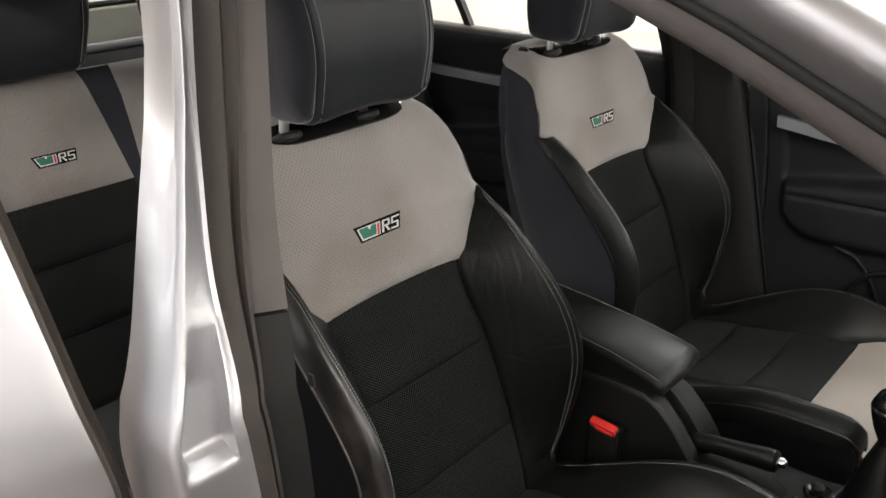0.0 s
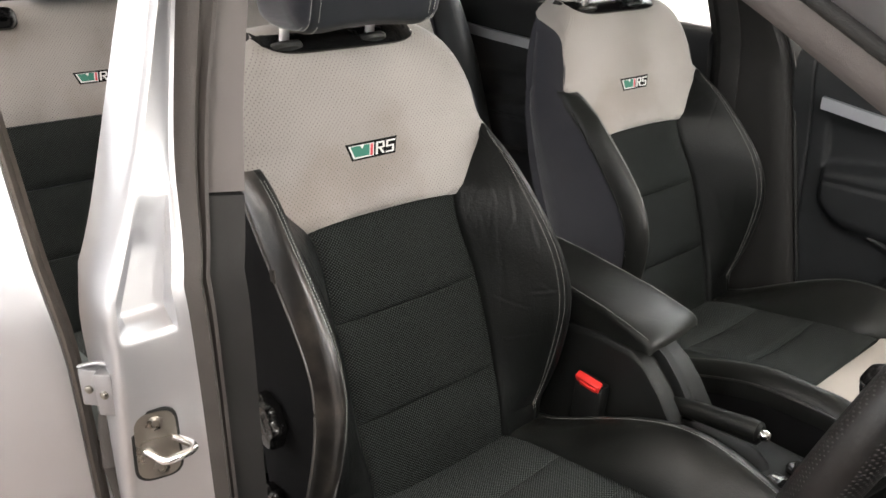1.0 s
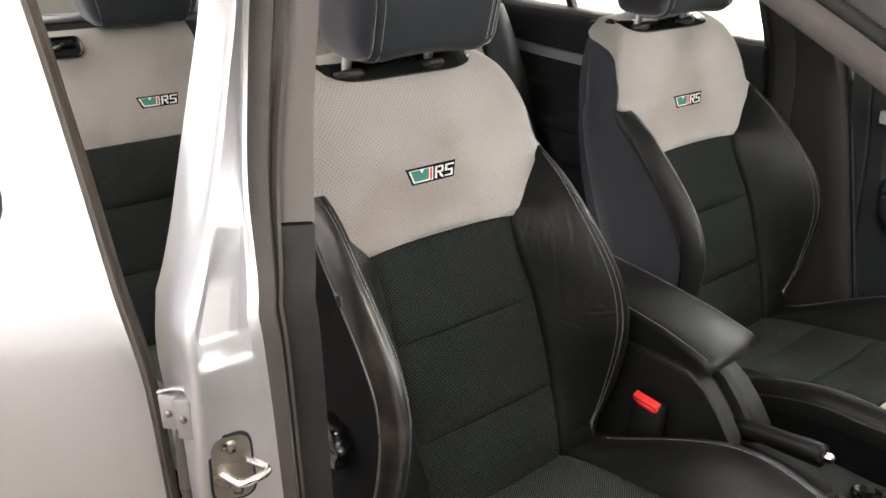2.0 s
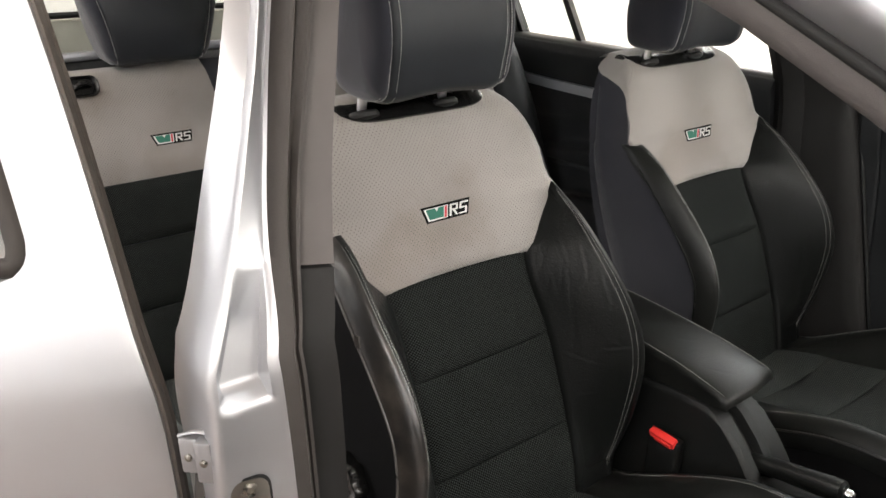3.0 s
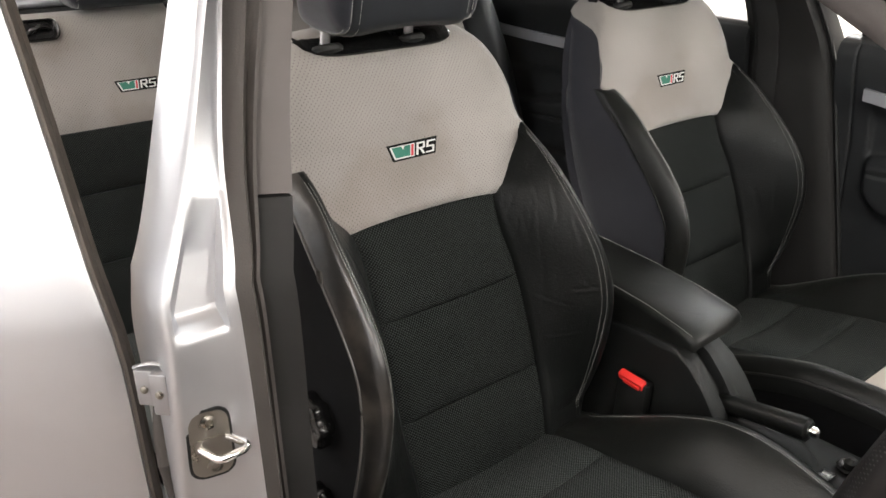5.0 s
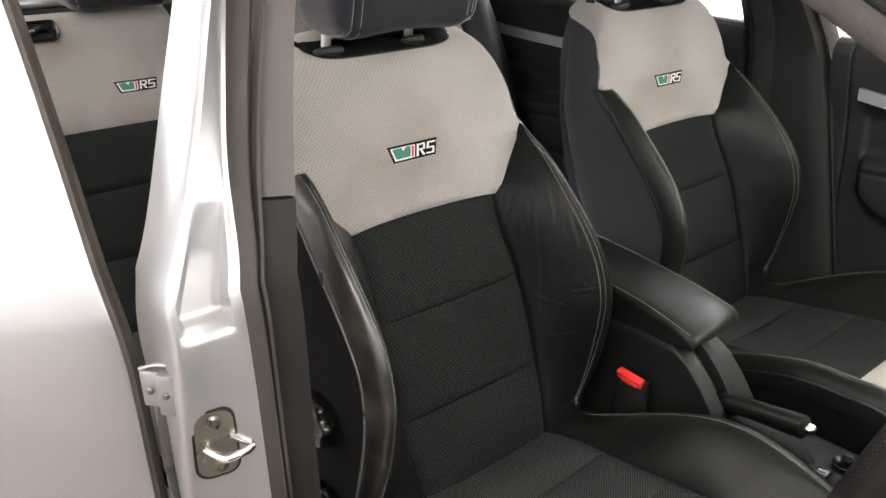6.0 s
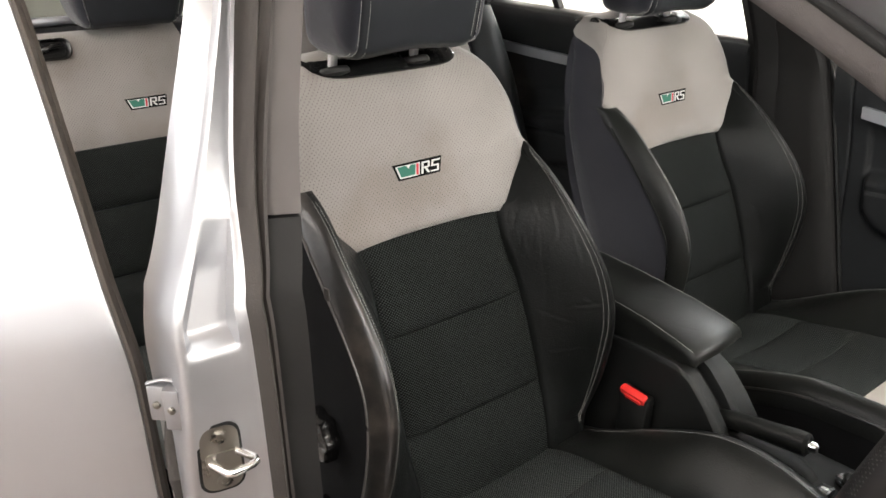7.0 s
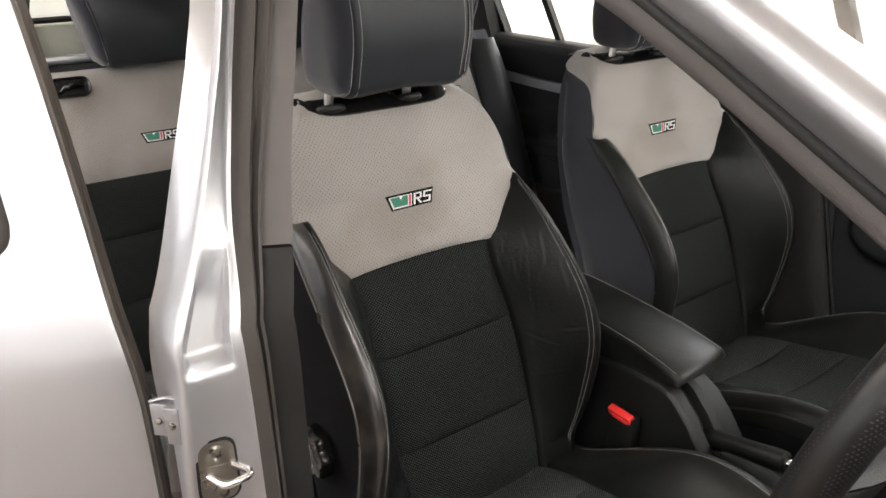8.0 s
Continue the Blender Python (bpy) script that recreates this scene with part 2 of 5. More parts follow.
WALLPAINT = material("white_wall_paint", (0.84, 0.84, 0.82), 0.8, spec=0.2, grain=("noise", 150), bump=0.1, vary=0.03, vary_scale=3)
DIFFUSER = material("lamp_diffuser", (0.9, 0.9, 0.9), 0.6, vary=0.02)


def glass_material(ior):
    m = bpy.data.materials.new("window_glass")
    m.use_nodes = True
    b = m.node_tree.nodes["Principled BSDF"]
    b.inputs["Base Color"].default_value = (0.93, 0.97, 0.95, 1)
    b.inputs["Roughness"].default_value, b.inputs["Transmission Weight"].default_value, b.inputs["IOR"].default_value = 0.01, 1.0, ior
    return m


GLASS = glass_material(1.45)
SCREEN = glass_material(2.0)

# ---- building helpers ----
ROOT = {}


def thing(name, at, label, category, group="", kind=""):
    ob = new(name)
    ob.location = at
    ROOT[ob] = Vector(at)
    return tagged(ob, label, category, group, kind)


def part(name, bm, mat, parent, label="", smooth=40):
    """One mesh under a thing or a part; the bmesh is given in the room's metres."""
    me = bpy.data.meshes.new(name)
    bmesh.ops.recalc_face_normals(bm, faces=bm.faces)
    bm.to_mesh(me)
    bm.free()
    me.materials.append(mat)
    me.transform(Matrix.Translation(-ROOT[parent]))
    if smooth:
        me.shade_smooth()
        me.set_sharp_from_angle(angle=radians(smooth))
    ob = new(name, me)
    ob.parent = parent
    ROOT[ob] = ROOT[parent]
    return tagged(ob, label)


def structure(name, bm, mat, label):
    me = bpy.data.meshes.new(name)
    bmesh.ops.recalc_face_normals(bm, faces=bm.faces)
    bm.to_mesh(me)
    bm.free()
    me.materials.append(mat)
    ob = new(name, me)
    ROOT[ob] = Vector((0, 0, 0))
    return tagged(ob, label, name.split("_")[0], kind="structure")


def spline(table, q):
    """Smooth curve through (key, value) pairs."""
    k = np.array([a for a, _ in table], float)
    v = np.array([b for _, b in table], float)
    q = np.clip(np.asarray(q, float), k[0], k[-1])
    d = np.diff(v) / np.diff(k)
    s = np.r_[d[0], (d[:-1] + d[1:]) / 2 * (d[:-1] * d[1:] > 0), d[-1]]
    i = np.clip(np.searchsorted(k, q) - 1, 0, len(k) - 2)
    h = k[i + 1] - k[i]
    u = (q - k[i]) / h
    return (1 + 2 * u) * (1 - u) ** 2 * v[i] + u * (1 - u) ** 2 * h * s[i] + u * u * (3 - 2 * u) * v[i + 1] + u * u * (u - 1) * h * s[i + 1]


def slab(front, off):
    """A solid between a grid of points and the same grid moved by off (one vector, or a grid of them)."""
    front = np.array(front, float)
    back = front + np.array(off, float)
    bm = bmesh.new()
    r, c = front.shape[:2]
    f = [[bm.verts.new(front[i, j]) for j in range(c)] for i in range(r)]
    b = [[bm.verts.new(back[i, j]) for j in range(c)] for i in range(r)]
    for i in range(r - 1):
        for j in range(c - 1):
            bm.faces.new((f[i][j], f[i][j + 1], f[i + 1][j + 1], f[i + 1][j]))
            bm.faces.new((b[i][j], b[i + 1][j], b[i + 1][j + 1], b[i][j + 1]))
    for i in range(r - 1):
        bm.faces.new((f[i][0], f[i + 1][0], b[i + 1][0], b[i][0]))
        bm.faces.new((f[i][-1], b[i][-1], b[i + 1][-1], f[i + 1][-1]))
    for j in range(c - 1):
        bm.faces.new((f[0][j], b[0][j], b[0][j + 1], f[0][j + 1]))
        bm.faces.new((f[-1][j], f[-1][j + 1], b[-1][j + 1], b[-1][j]))
    return bm


def loft(rings, closed=True, caps=True):
    """A skin through rings of the same number of points."""
    bm = bmesh.new()
    vs = [[bm.verts.new(p) for p in ring] for ring in rings]
    n = len(vs[0])
    for a, b in zip(vs, vs[1:]):
        for j in range(n if closed else n - 1):
            bm.faces.new((a[j], a[(j + 1) % n], b[(j + 1) % n], b[j]))
    if caps:
        bm.faces.new(vs[0])
        bm.faces.new(vs[-1])
    return bm


def tube(path, radius, segments=8, flat=1.0):
    """A rod along points; flat squashes it across."""
    pts = [Vector(p) for p in path]
    rings = []
    for i, p in enumerate(pts):
        d = (pts[min(i + 1, len(pts) - 1)] - pts[max(i - 1, 0)]).normalized()
        side = d.cross(Vector((0, 0, 1)))
        side = side.normalized() if side.length > 0.01 else Vector((0, 1, 0))
        up = side.cross(d)
        r = radius[i] if isinstance(radius, (list, tuple)) else radius
        rings.append([p + side * (r * math.cos(a)) + up * (r * flat * math.sin(a)) for a in (2 * math.pi * k / segments for k in range(segments))])
    return loft(rings)


def block(size, at=(0, 0, 0), bevel=0.0, segments=2, turn=None):
    """A bevelled box of that size, centred at a place; turn: degrees about x, y, z."""
    bm = bmesh.new()
    bmesh.ops.create_cube(bm, size=1)
    bmesh.ops.scale(bm, vec=size, verts=bm.verts)
    if bevel:
        bmesh.ops.bevel(bm, geom=bm.edges[:], offset=bevel, segments=segments, affect="EDGES", profile=0.5)
    bmesh.ops.transform(bm, matrix=pose(*at, *(turn or (0, 0, 0))), verts=bm.verts)
    return bm


def lathe(profile, m, segments=24):
    """A turned body from (radius, height) pairs, at the pose m."""
    rings = [[m @ Vector((r * math.cos(a), r * math.sin(a), h)) for a in (2 * math.pi * k / segments for k in range(segments))] for r, h in profile]
    return loft(rings)


def plate(outline, depth, m):
    """A flat piece from an outline of (x, y), thick along z, at the pose m."""
    return loft([[m @ Vector((x, y, 0)) for x, y in outline], [m @ Vector((x, y, depth)) for x, y in outline]])


def rounded(w, h, r, n=5):
    pts = []
    for cx, cy, a0 in ((w / 2 - r, h / 2 - r, 0), (-w / 2 + r, h / 2 - r, 90), (-w / 2 + r, -h / 2 + r, 180), (w / 2 - r, -h / 2 + r, 270)):
        pts += [(cx + r * math.cos(radians(a0 + 90 * k / n)), cy + r * math.sin(radians(a0 + 90 * k / n))) for k in range(n + 1)]
    return pts


def stitches(path, normals, gap=0.0040, length=0.0029, width=0.0007, lift=0.0004):
    """A run of thread stitches along points on a surface."""
    pts, nor = np.array(path, float), np.array(normals, float)
    run = np.r_[0, np.cumsum(np.linalg.norm(np.diff(pts, axis=0), axis=1))]
    bm = bmesh.new()
    for s in np.arange(gap, run[-1] - gap, gap):
        p = np.array([np.interp([s - length / 2, s + length / 2], run, pts[:, k]) for k in range(3)]).T
        n = np.array([np.interp(s, run, nor[:, k]) for k in range(3)])
        n /= np.linalg.norm(n)
        d = p[1] - p[0]
        side = np.cross(d, n)
        side *= width / 2 / np.linalg.norm(side)
        c = [p[0] - side, p[0] + side, p[1] + side, p[1] - side]
        low = [bm.verts.new(q - n * 0.001) for q in c]
        mid = (p[0] + p[1]) / 2
        top = [bm.verts.new(q + n * lift + (mid - q) * 0.25) for q in c]
        bm.faces.new(top)
        for k in range(4):
            bm.faces.new((low[k], low[(k + 1) % 4], top[(k + 1) % 4], top[k]))
    return bm


def grid_normals(P):
    P = np.array(P, float)
    du, dv = np.gradient(P, axis=0), np.gradient(P, axis=1)
    n = np.cross(du, dv)
    return n / (np.linalg.norm(n, axis=2, keepdims=True) + 1e-12)


# ---- the showroom ----
structure("floor", block((16, 16, 0.2), (0, 0.4, -0.1)), FLOOR, "polished grey showroom floor under the car")
structure("wall_north", block((16, 0.2, 3.5), (0, 8.5, 1.75)), WALLPAINT, "plain white painted showroom wall")
structure("wall_south", block((16, 0.2, 3.5), (0, -7.7, 1.75)), WALLPAINT, "plain white painted showroom wall")
structure("wall_east", block((0.2, 16.4, 3.5), (8.1, 0.4, 1.75)), WALLPAINT, "plain white painted showroom wall")
structure("wall_west", block((0.2, 16.4, 3.5), (-8.1, 0.4, 1.75)), WALLPAINT, "plain white painted showroom wall")
structure("ceiling", block((16.4, 16.4, 0.2), (0, 0.4, 3.6)), WALLPAINT, "plain white painted ceiling")
fixture = thing("ceiling_light", (*LAMP_PLACES[0][:2], 3.5), "long white ceiling light with bright diffuser", "lamp", "ceiling lights")
part("housing", block((2.5, 0.7, 0.07), (*LAMP_PLACES[0][:2], 3.465), 0.01), DIFFUSER, fixture)
for place in LAMP_PLACES[1:]:
    copy_thing(fixture, pose(*place[:2], 3.5))

# ---- the car body ----
MID = 0.36                      # the car's middle line
body = thing("hatchback_car", (0, MID, 0.18), "silver hatchback car body with its driver side open", "car")

PILLAR = {
    "trim_x": [(0.3, 0.21), (0.70, 0.21), (0.86, 0.216), (0.93, 0.214), (1.0, 0.187), (1.09, 0.152), (1.20, 0.125), (1.38, 0.08)],
    "seal_x": [(0.3, 0.198), (0.66, 0.198), (0.90, 0.2), (0.957, 0.188), (1.0, 0.166), (1.09, 0.135), (1.20, 0.115), (1.38, 0.07)],
    "jamb_x": [(0.3, 0.22), (0.70, 0.22), (0.886, 0.218), (0.946, 0.211), (1.0, 0.174), (1.04, 0.148), (1.095, 0.127), (1.15, 0.109), (1.20, 0.093), (1.38, 0.05)],
    "ridge_x": [(0.3, 0.17), (0.65, 0.178), (0.76, 0.199), (0.81, 0.207), (0.85, 0.210), (0.88, 0.211), (0.93, 0.211), (0.97, 0.200), (1.02, 0.166), (1.06, 0.148), (1.10, 0.135), (1.155, 0.116), (1.21, 0.099), (1.38, 0.05)],
    "ridge_y": [(0.3, -0.446), (0.95, -0.445), (1.02, -0.430), (1.10, -0.4175), (1.20, -0.4145), (1.38, -0.414)],
    "rear_x": [(0.3, 0.03), (0.80, 0.05), (0.832, 0.042), (0.871, 0.049), (0.936, 0.083), (1.10, 0.09), (1.21, 0.09), (1.38, 0.04)],
}


def lean(z):
    """How far the side of the car leans inwards at a height."""
    return 0.3 * max(0.0, z - 0.93)


RECESS = (0.911, 1.016)


def pillar_ring(z, names):
    at = {k: float(np.dot(spline(v, z + np.array([-0.042, -0.028, -0.014, 0.0, 0.014, 0.028, 0.042])), [0.06, 0.13, 0.19, 0.24, 0.19, 0.13, 0.06])) for k, v in PILLAR.items()}
    step = float(np.interp(z, [0.882, 0.8875, 0.891, 0.905, 0.908, 0.911, 1.016, 1.020], [0.0060, 0.0052, 0.0030, -0.0132, -0.0148, -0.0152, 0.0066, 0.0070]))
    pts = {
        "in_back": (at["trim_x"] - 0.12, -0.285), "trim": (at["trim_x"], -0.31), "trim_r": (at["trim_x"] - 0.004, -0.316), "seal": (at["seal_x"], -0.34),
        "seal_b": (at["seal_x"] + 0.012, -0.345), "seal_c": (at["seal_x"] + 0.012, -0.349), "seal_d": (at["seal_x"] + 0.002, -0.352),
        "seal_e": ((at["seal_x"] + at["jamb_x"]) / 2 + 0.010, -0.356), "seal_f": ((at["seal_x"] + at["jamb_x"]) / 2 + 0.016, -0.361), "seal_g": ((at["seal_x"] + at["jamb_x"]) / 2 + 0.013, -0.367), "jamb": (at["jamb_x"], -0.375),
        "jamb_in": (at["jamb_x"] - 0.02, -0.378),
    }
    swing = float(spline([(0.3, 0.0), (0.88, 0.0), (0.92, -0.0025), (0.96, -0.001), (1.0, 0.003), (1.04, 0.0052), (1.08, 0.0057), (1.12, 0.0064), (1.16, 0.0084), (1.2, 0.0112), (1.38, 0.0115)], z))
    jx, rx = at["jamb_x"], at["ridge_x"] + swing
    ry = at["ridge_y"] + swing

    def face(f, proud):
        """A point on the jamb's front face, from the seal (0) to the outer ridge (1)."""
        ax, ay = jx - 0.006, -0.378
        nx, ny = ay - ry, rx - ax
        k = proud / math.hypot(nx, ny)
        return (ax + (rx - ax) * f + nx * k, ay + (ry - ay) * f + ny * k)

    pts["face_a"] = face(0.04, 0.0020)
    pts["face_b"] = face(0.11, 0.0022)
    pts["face_c"] = face(0.15, -0.005 + step)
    pts["face_d"] = face(0.72, -0.005 + step)
    # the outer ridge, rounded over from the front face to the side
    a, c, b = face(0.86, 0.0020), face(1.0, 0.0032), (rx - 0.016, ry + 0.0015)
    for k in range(7):
        u = k / 6
        pts["ridge_%d" % k] = tuple((1 - u) ** 2 * a[i] + 2 * u * (1 - u) * c[i] + u * u * b[i] for i in (0, 1))
    for k in range(1, 5):
        u = k / 5
        pts["side_%d" % k] = (b[0] + (at["rear_x"] - b[0]) * u, b[1] + (-0.43 - b[1]) * u - 0.012 * u * (1 - u))
    if RECESS[0] < z < RECESS[1]:
        # the pressed panel is flat between its two ends
        low_end, high_end = (pillar_ring(q, ["face_c", "face_d"]) for q in RECESS)
        f = (z - RECESS[0]) / (RECESS[1] - RECESS[0])
        for name, p, q in zip(("face_c", "face_d"), low_end, high_end):
            pts[name] = (p.x + (q.x - p.x) * f, p.y + (q.y - p.y) * f - lean(z))
    pts["rear"] = (at["rear_x"], -0.43)
    pts["rear_in"] = (at["rear_x"] - 0.005, -0.415)
    pts["deep"] = (min(at["rear_x"] + 0.02, jx - 0.06), -0.36)
    dy = lean(z)
    return [Vector((pts[n][0], pts[n][1] + dy, z)) for n in names]


LEVELS = [0.30, 0.45, 0.60, 0.70, 0.76, 0.80, 0.82, 0.835, 0.85, 0.865, 0.872, 0.878, 0.884, 0.887, 0.890, 0.893, 0.896, 0.899, 0.902, 0.905, 0.908, 0.911, 0.914, 0.93, 0.945, 0.96, 0.975, 0.985, 0.990, 0.995, 1.000, 1.006, 1.012, 1.016, 1.020, 1.026, 1.04, 1.06, 1.08, 1.10, 1.125, 1.15, 1.175, 1.20, 1.26, 1.32, 1.38]
part("b_pillar", loft([pillar_ring(z, ["jamb", "face_a", "face_b", "face_c", "face_d"] + ["ridge_%d" % k for k in range(7)] + ["side_%d" % k for k in range(1, 5)] + ["rear", "rear_in", "deep"]) for z in LEVELS]), SILVER, body, "silver painted door pillar with pressed steps", 50)
low = [z for z in LEVELS if z < 1.0] + [0.998]
high = [1.0015] + [z for z in LEVELS if z > 1.0]
part("lower_pillar_trim", loft([pillar_ring(z, ["in_back", "trim", "trim_r", "seal", "deep"]) for z in low]), LOWTRIM, body, "dark grained plastic pillar trim", 30)
part("upper_pillar_trim", loft([pillar_ring(z, ["in_back", "trim", "trim_r", "seal", "deep"]) for z in high]), TRIM, body, "grey-brown pillar trim", 30)
part("door_seal", loft([pillar_ring(z, ["seal", "seal_b", "seal_c", "seal_d", "seal_e", "seal_f", "seal_g", "jamb", "deep"]) for z in LEVELS]), RUBBER, body, "dark ribbed rubber door seal", 50)

# striker loop on the pillar
STRIKER = pose(0.2085, -0.4215, 0.771) @ pose(0, 0, 0, 0, 0, 78) @ pose(0, 0, 0, 90, 0, 0)
part("striker_gasket", plate([(x * (1 + 0.16 * (x < 0) * (0.5 - y / 0.080)), y) for x, y in rounded(0.0445, 0.080, 0.015)], 0.0030, STRIKER), PLASTIC, body, "black gasket behind the striker")
striker = part("striker_plate", plate([(x * (1 + 0.16 * (x < 0) * (0.5 - y / 0.076)), y) for x, y in rounded(0.039, 0.074, 0.013)], 0.004, STRIKER), STEEL, body, "zinc-plated door striker plate with two screws")
part("striker_loop", tube([STRIKER @ Vector(p) for p in ((-0.014, -0.003, 0.0), (-0.002, -0.004, 0.024), (0.001, -0.004, 0.029), (0.006, -0.003, 0.032), (0.026, 0.001, 0.032), (0.030, 0.002, 0.029), (0.030, 0.003, 0.024), (0.014, 0.004, 0.0))], 0.0043, 12), CHROME, striker)
part("loop_foot", plate(rounded(0.034, 0.016, 0.005), 0.0065, STRIKER), STEEL, striker, "flat foot of the loop")
for sy in (-0.026, 0.026):
    part("screw", lathe([(0.008, 0.0), (0.008, 0.006), (0.0045, 0.0075), (0.004, 0.005)], STRIKER @ pose(0, sy, 0), 14), STEEL, striker)

# rear door hinge and check strap
HINGE = pose(0.178, -0.456, 0.833, 0, 0, 40)
hinge = part("hinge_bracket", block((0.019, 0.020, 0.046), tuple(HINGE @ Vector((0.0085, 0.0, -0.001))), 0.0022, 2, (0, 0, 40)), HINGEMETAL, body, "grey steel hinge bracket")
part("hinge_leaf", block((0.022, 0.012, 0.040), tuple(HINGE @ Vector((-0.011, 0.004, 0.001))), 0.002, 2, (0, 0, 40)), HINGEMETAL, hinge, "hinge leaf set back")
part("hinge_top", tube([HINGE @ Vector((x, 0.005, 0.0225 + 0.004 * math.cos(x * 90))) for x in np.linspace(-0.024, 0.017, 8)], 0.0036, 10, 0.55), HINGEMETAL, hinge, "rounded top edge")
for hx, hy in ((-0.012, -0.002), (0.009, -0.0098)):
    part("bolt", lathe([(0.0042, 0), (0.0042, 0.002), (0.0025, 0.0032), (0.0008, 0.0034)], HINGE @ pose(hx, hy, 0.0, 90, 0, 0), 14), STEEL, hinge)
part("check_strap", tube([(0.148, -0.447, 0.795), (0.150, -0.449, 0.77), (0.152, -0.450, 0.73), (0.154, -0.449, 0.68), (0.155, -0.446, 0.62)], [0.008, 0.011, 0.012, 0.012, 0.010], 12, 0.6), RUBBER, body, "dark rubber check strap cover")

# ---- the open rear door ----
TH = radians(60)
DOOR_O, DV, NV = Vector((0.105, -0.4645, 0)), Vector((-math.cos(TH), -math.sin(TH), 0)), Vector((math.sin(TH), -math.cos(TH), 0))
SKIN = [(0.25, -0.05), (0.40, -0.02), (0.60, -0.004), (0.80, 0.004), (0.885, 0.0015), (0.905, -0.002), (0.94, -0.010), (0.97, -0.02), (1.10, -0.07), (1.24, -0.126), (1.34, -0.168)]
EDGE = [(0.25, 0.0), (0.78, 0.0), (0.86, 0.004), (0.95, 0.022), (1.05, 0.044), (1.21, 0.083), (1.34, 0.12)]
door = thing("rear_door", tuple(DOOR_O + Vector((0, 0, 0.25))), "open silver rear car door with dark rubber edge", "car door")


def dpt(s, z, n=0.0):
    return DOOR_O + DV * (s + float(spline(EDGE, z))) + NV * (float(spline(SKIN, z)) + n) + Vector((0, 0, z))


BELT = 1.005
zs = [0.25, 0.35, 0.45, 0.55, 0.65, 0.72, 0.78, 0.83, 0.865, 0.885, 0.895, 0.905, 0.92, 0.94, 0.97, BELT]
ss = [0.0, 0.006, 0.02, 0.06, 0.12, 0.2, 0.3, 0.45, 0.6, 0.75, 0.9]
edge_round = {0.0: -0.0016, 0.006: -0.0003}
part("door_skin", slab([[dpt(s, z, edge_round.get(s, 0.0)) for s in ss] for z in zs], -NV * 0.035), SILVER, door, "", 50)
zt = [BELT, 1.05, 1.10, 1.15, 1.20, 1.25, 1.30, 1.34]


def frame_in(z):
    """Where the window opening begins along the door, with a rounded lower corner."""
    r = 0.04
    return 0.077 + (0 if z > BELT + r else r - math.sqrt(max(0, r * r - (BELT + r - z) ** 2)))


zf = [BELT, BELT + 0.004, BELT + 0.012, BELT + 0.022, BELT + 0.04, 1.075, 1.10, 1.15, 1.20, 1.25, 1.30]
part("window_upright", slab([[dpt(0, z, -0.0016), dpt(0.006, z, -0.0003), dpt(0.02, z)] + [dpt(s * frame_in(z), z) for s in (0.4, 0.6, 0.9, 1.0)] for z in zf], -NV * 0.035), SILVER, door, "", 50)
part("window_header", slab([[dpt(s, z) for s in (0.0, 0.105, 0.3, 0.5, 0.7, 0.85)] for z in (1.30, 1.32, 1.34)], -NV * 0.035), SILVER, door, "", 50)
part("rear_upright", slab([[dpt(s, z) for s in (0.80, 0.83, 0.85)] for z in zt[:-1]], -NV * 0.035), SILVER, door, "", 50)
part("window_seal", tube([dpt(0.85, BELT + 0.012, -0.004), dpt(0.5, BELT + 0.012, -0.004), dpt(0.18, BELT + 0.012, -0.004)] + [dpt(frame_in(z) + 0.010, z, -0.004) for z in (1.018, 1.023, 1.03, 1.04, 1.055, 1.075, 1.10, 1.15, 1.20, 1.25, 1.295)], 0.011, 12), RUBBER, door, "black rubber window seal")
pane = part("window_pane", slab([[dpt(s, z, -0.02) for s in (0.10, 0.45, 0.84)] for z in (1.0, 1.1, 1.2, 1.31)], -NV * 0.004), GLASS, door, "clear side window glass")
pane.visible_shadow = False
part("edge_seal", slab([[dpt(-0.004, z, -0.008), dpt(-0.006, z, -0.02), dpt(-0.002, z, -0.027), dpt(-0.006, z, -0.033), dpt(-0.003, z, -0.040)] for z in zs[:-1] + zt], DV * 0.02), DOORSEAL, door, "dark rubber seal along the door edge", 60)
part("inner_trim", slab([[dpt(s, z, -0.04) for s in ss[3:]] for z in zs], -NV * 0.04), PLASTIC, door, "black inner door trim")


# ---- the open front door, beside the camera: out of view, darkens the pillar's reflections ----
FT = radians(80)
FDO, FDV, FNV = Vector((1.235, -0.47, 0)), Vector((-math.cos(FT), -math.sin(FT), 0)), Vector((math.sin(FT), -math.cos(FT), 0))
open_door = thing("front_door", tuple(FDO + Vector((0, 0, 0.25))), "unseen open silver front car door with black inner card", "car door")


def fpt(s, z, n=0.0):
    return FDO + FDV * s + FNV * (float(spline(SKIN, z)) + n) + Vector((0, 0, z))


fs = [0.0, 0.05, 0.2, 0.4, 0.6, 0.8, 1.0, 1.06]
part("door_skin", slab([[fpt(s, z) for s in fs] for z in zs], -FNV * 0.03), SILVER, open_door, "", 50)
part("door_card", slab([[fpt(s, z, -0.032 - 0.03 * math.exp(-((z - 0.72) / 0.05) ** 2) * (0.1 < s < 1.0)) for s in fs] for z in [0.30, 0.45, 0.6, 0.66, 0.7, 0.74, 0.8, 0.9, BELT]], -FNV * 0.02), PLASTIC, open_door, "black moulded inner door card", 50)
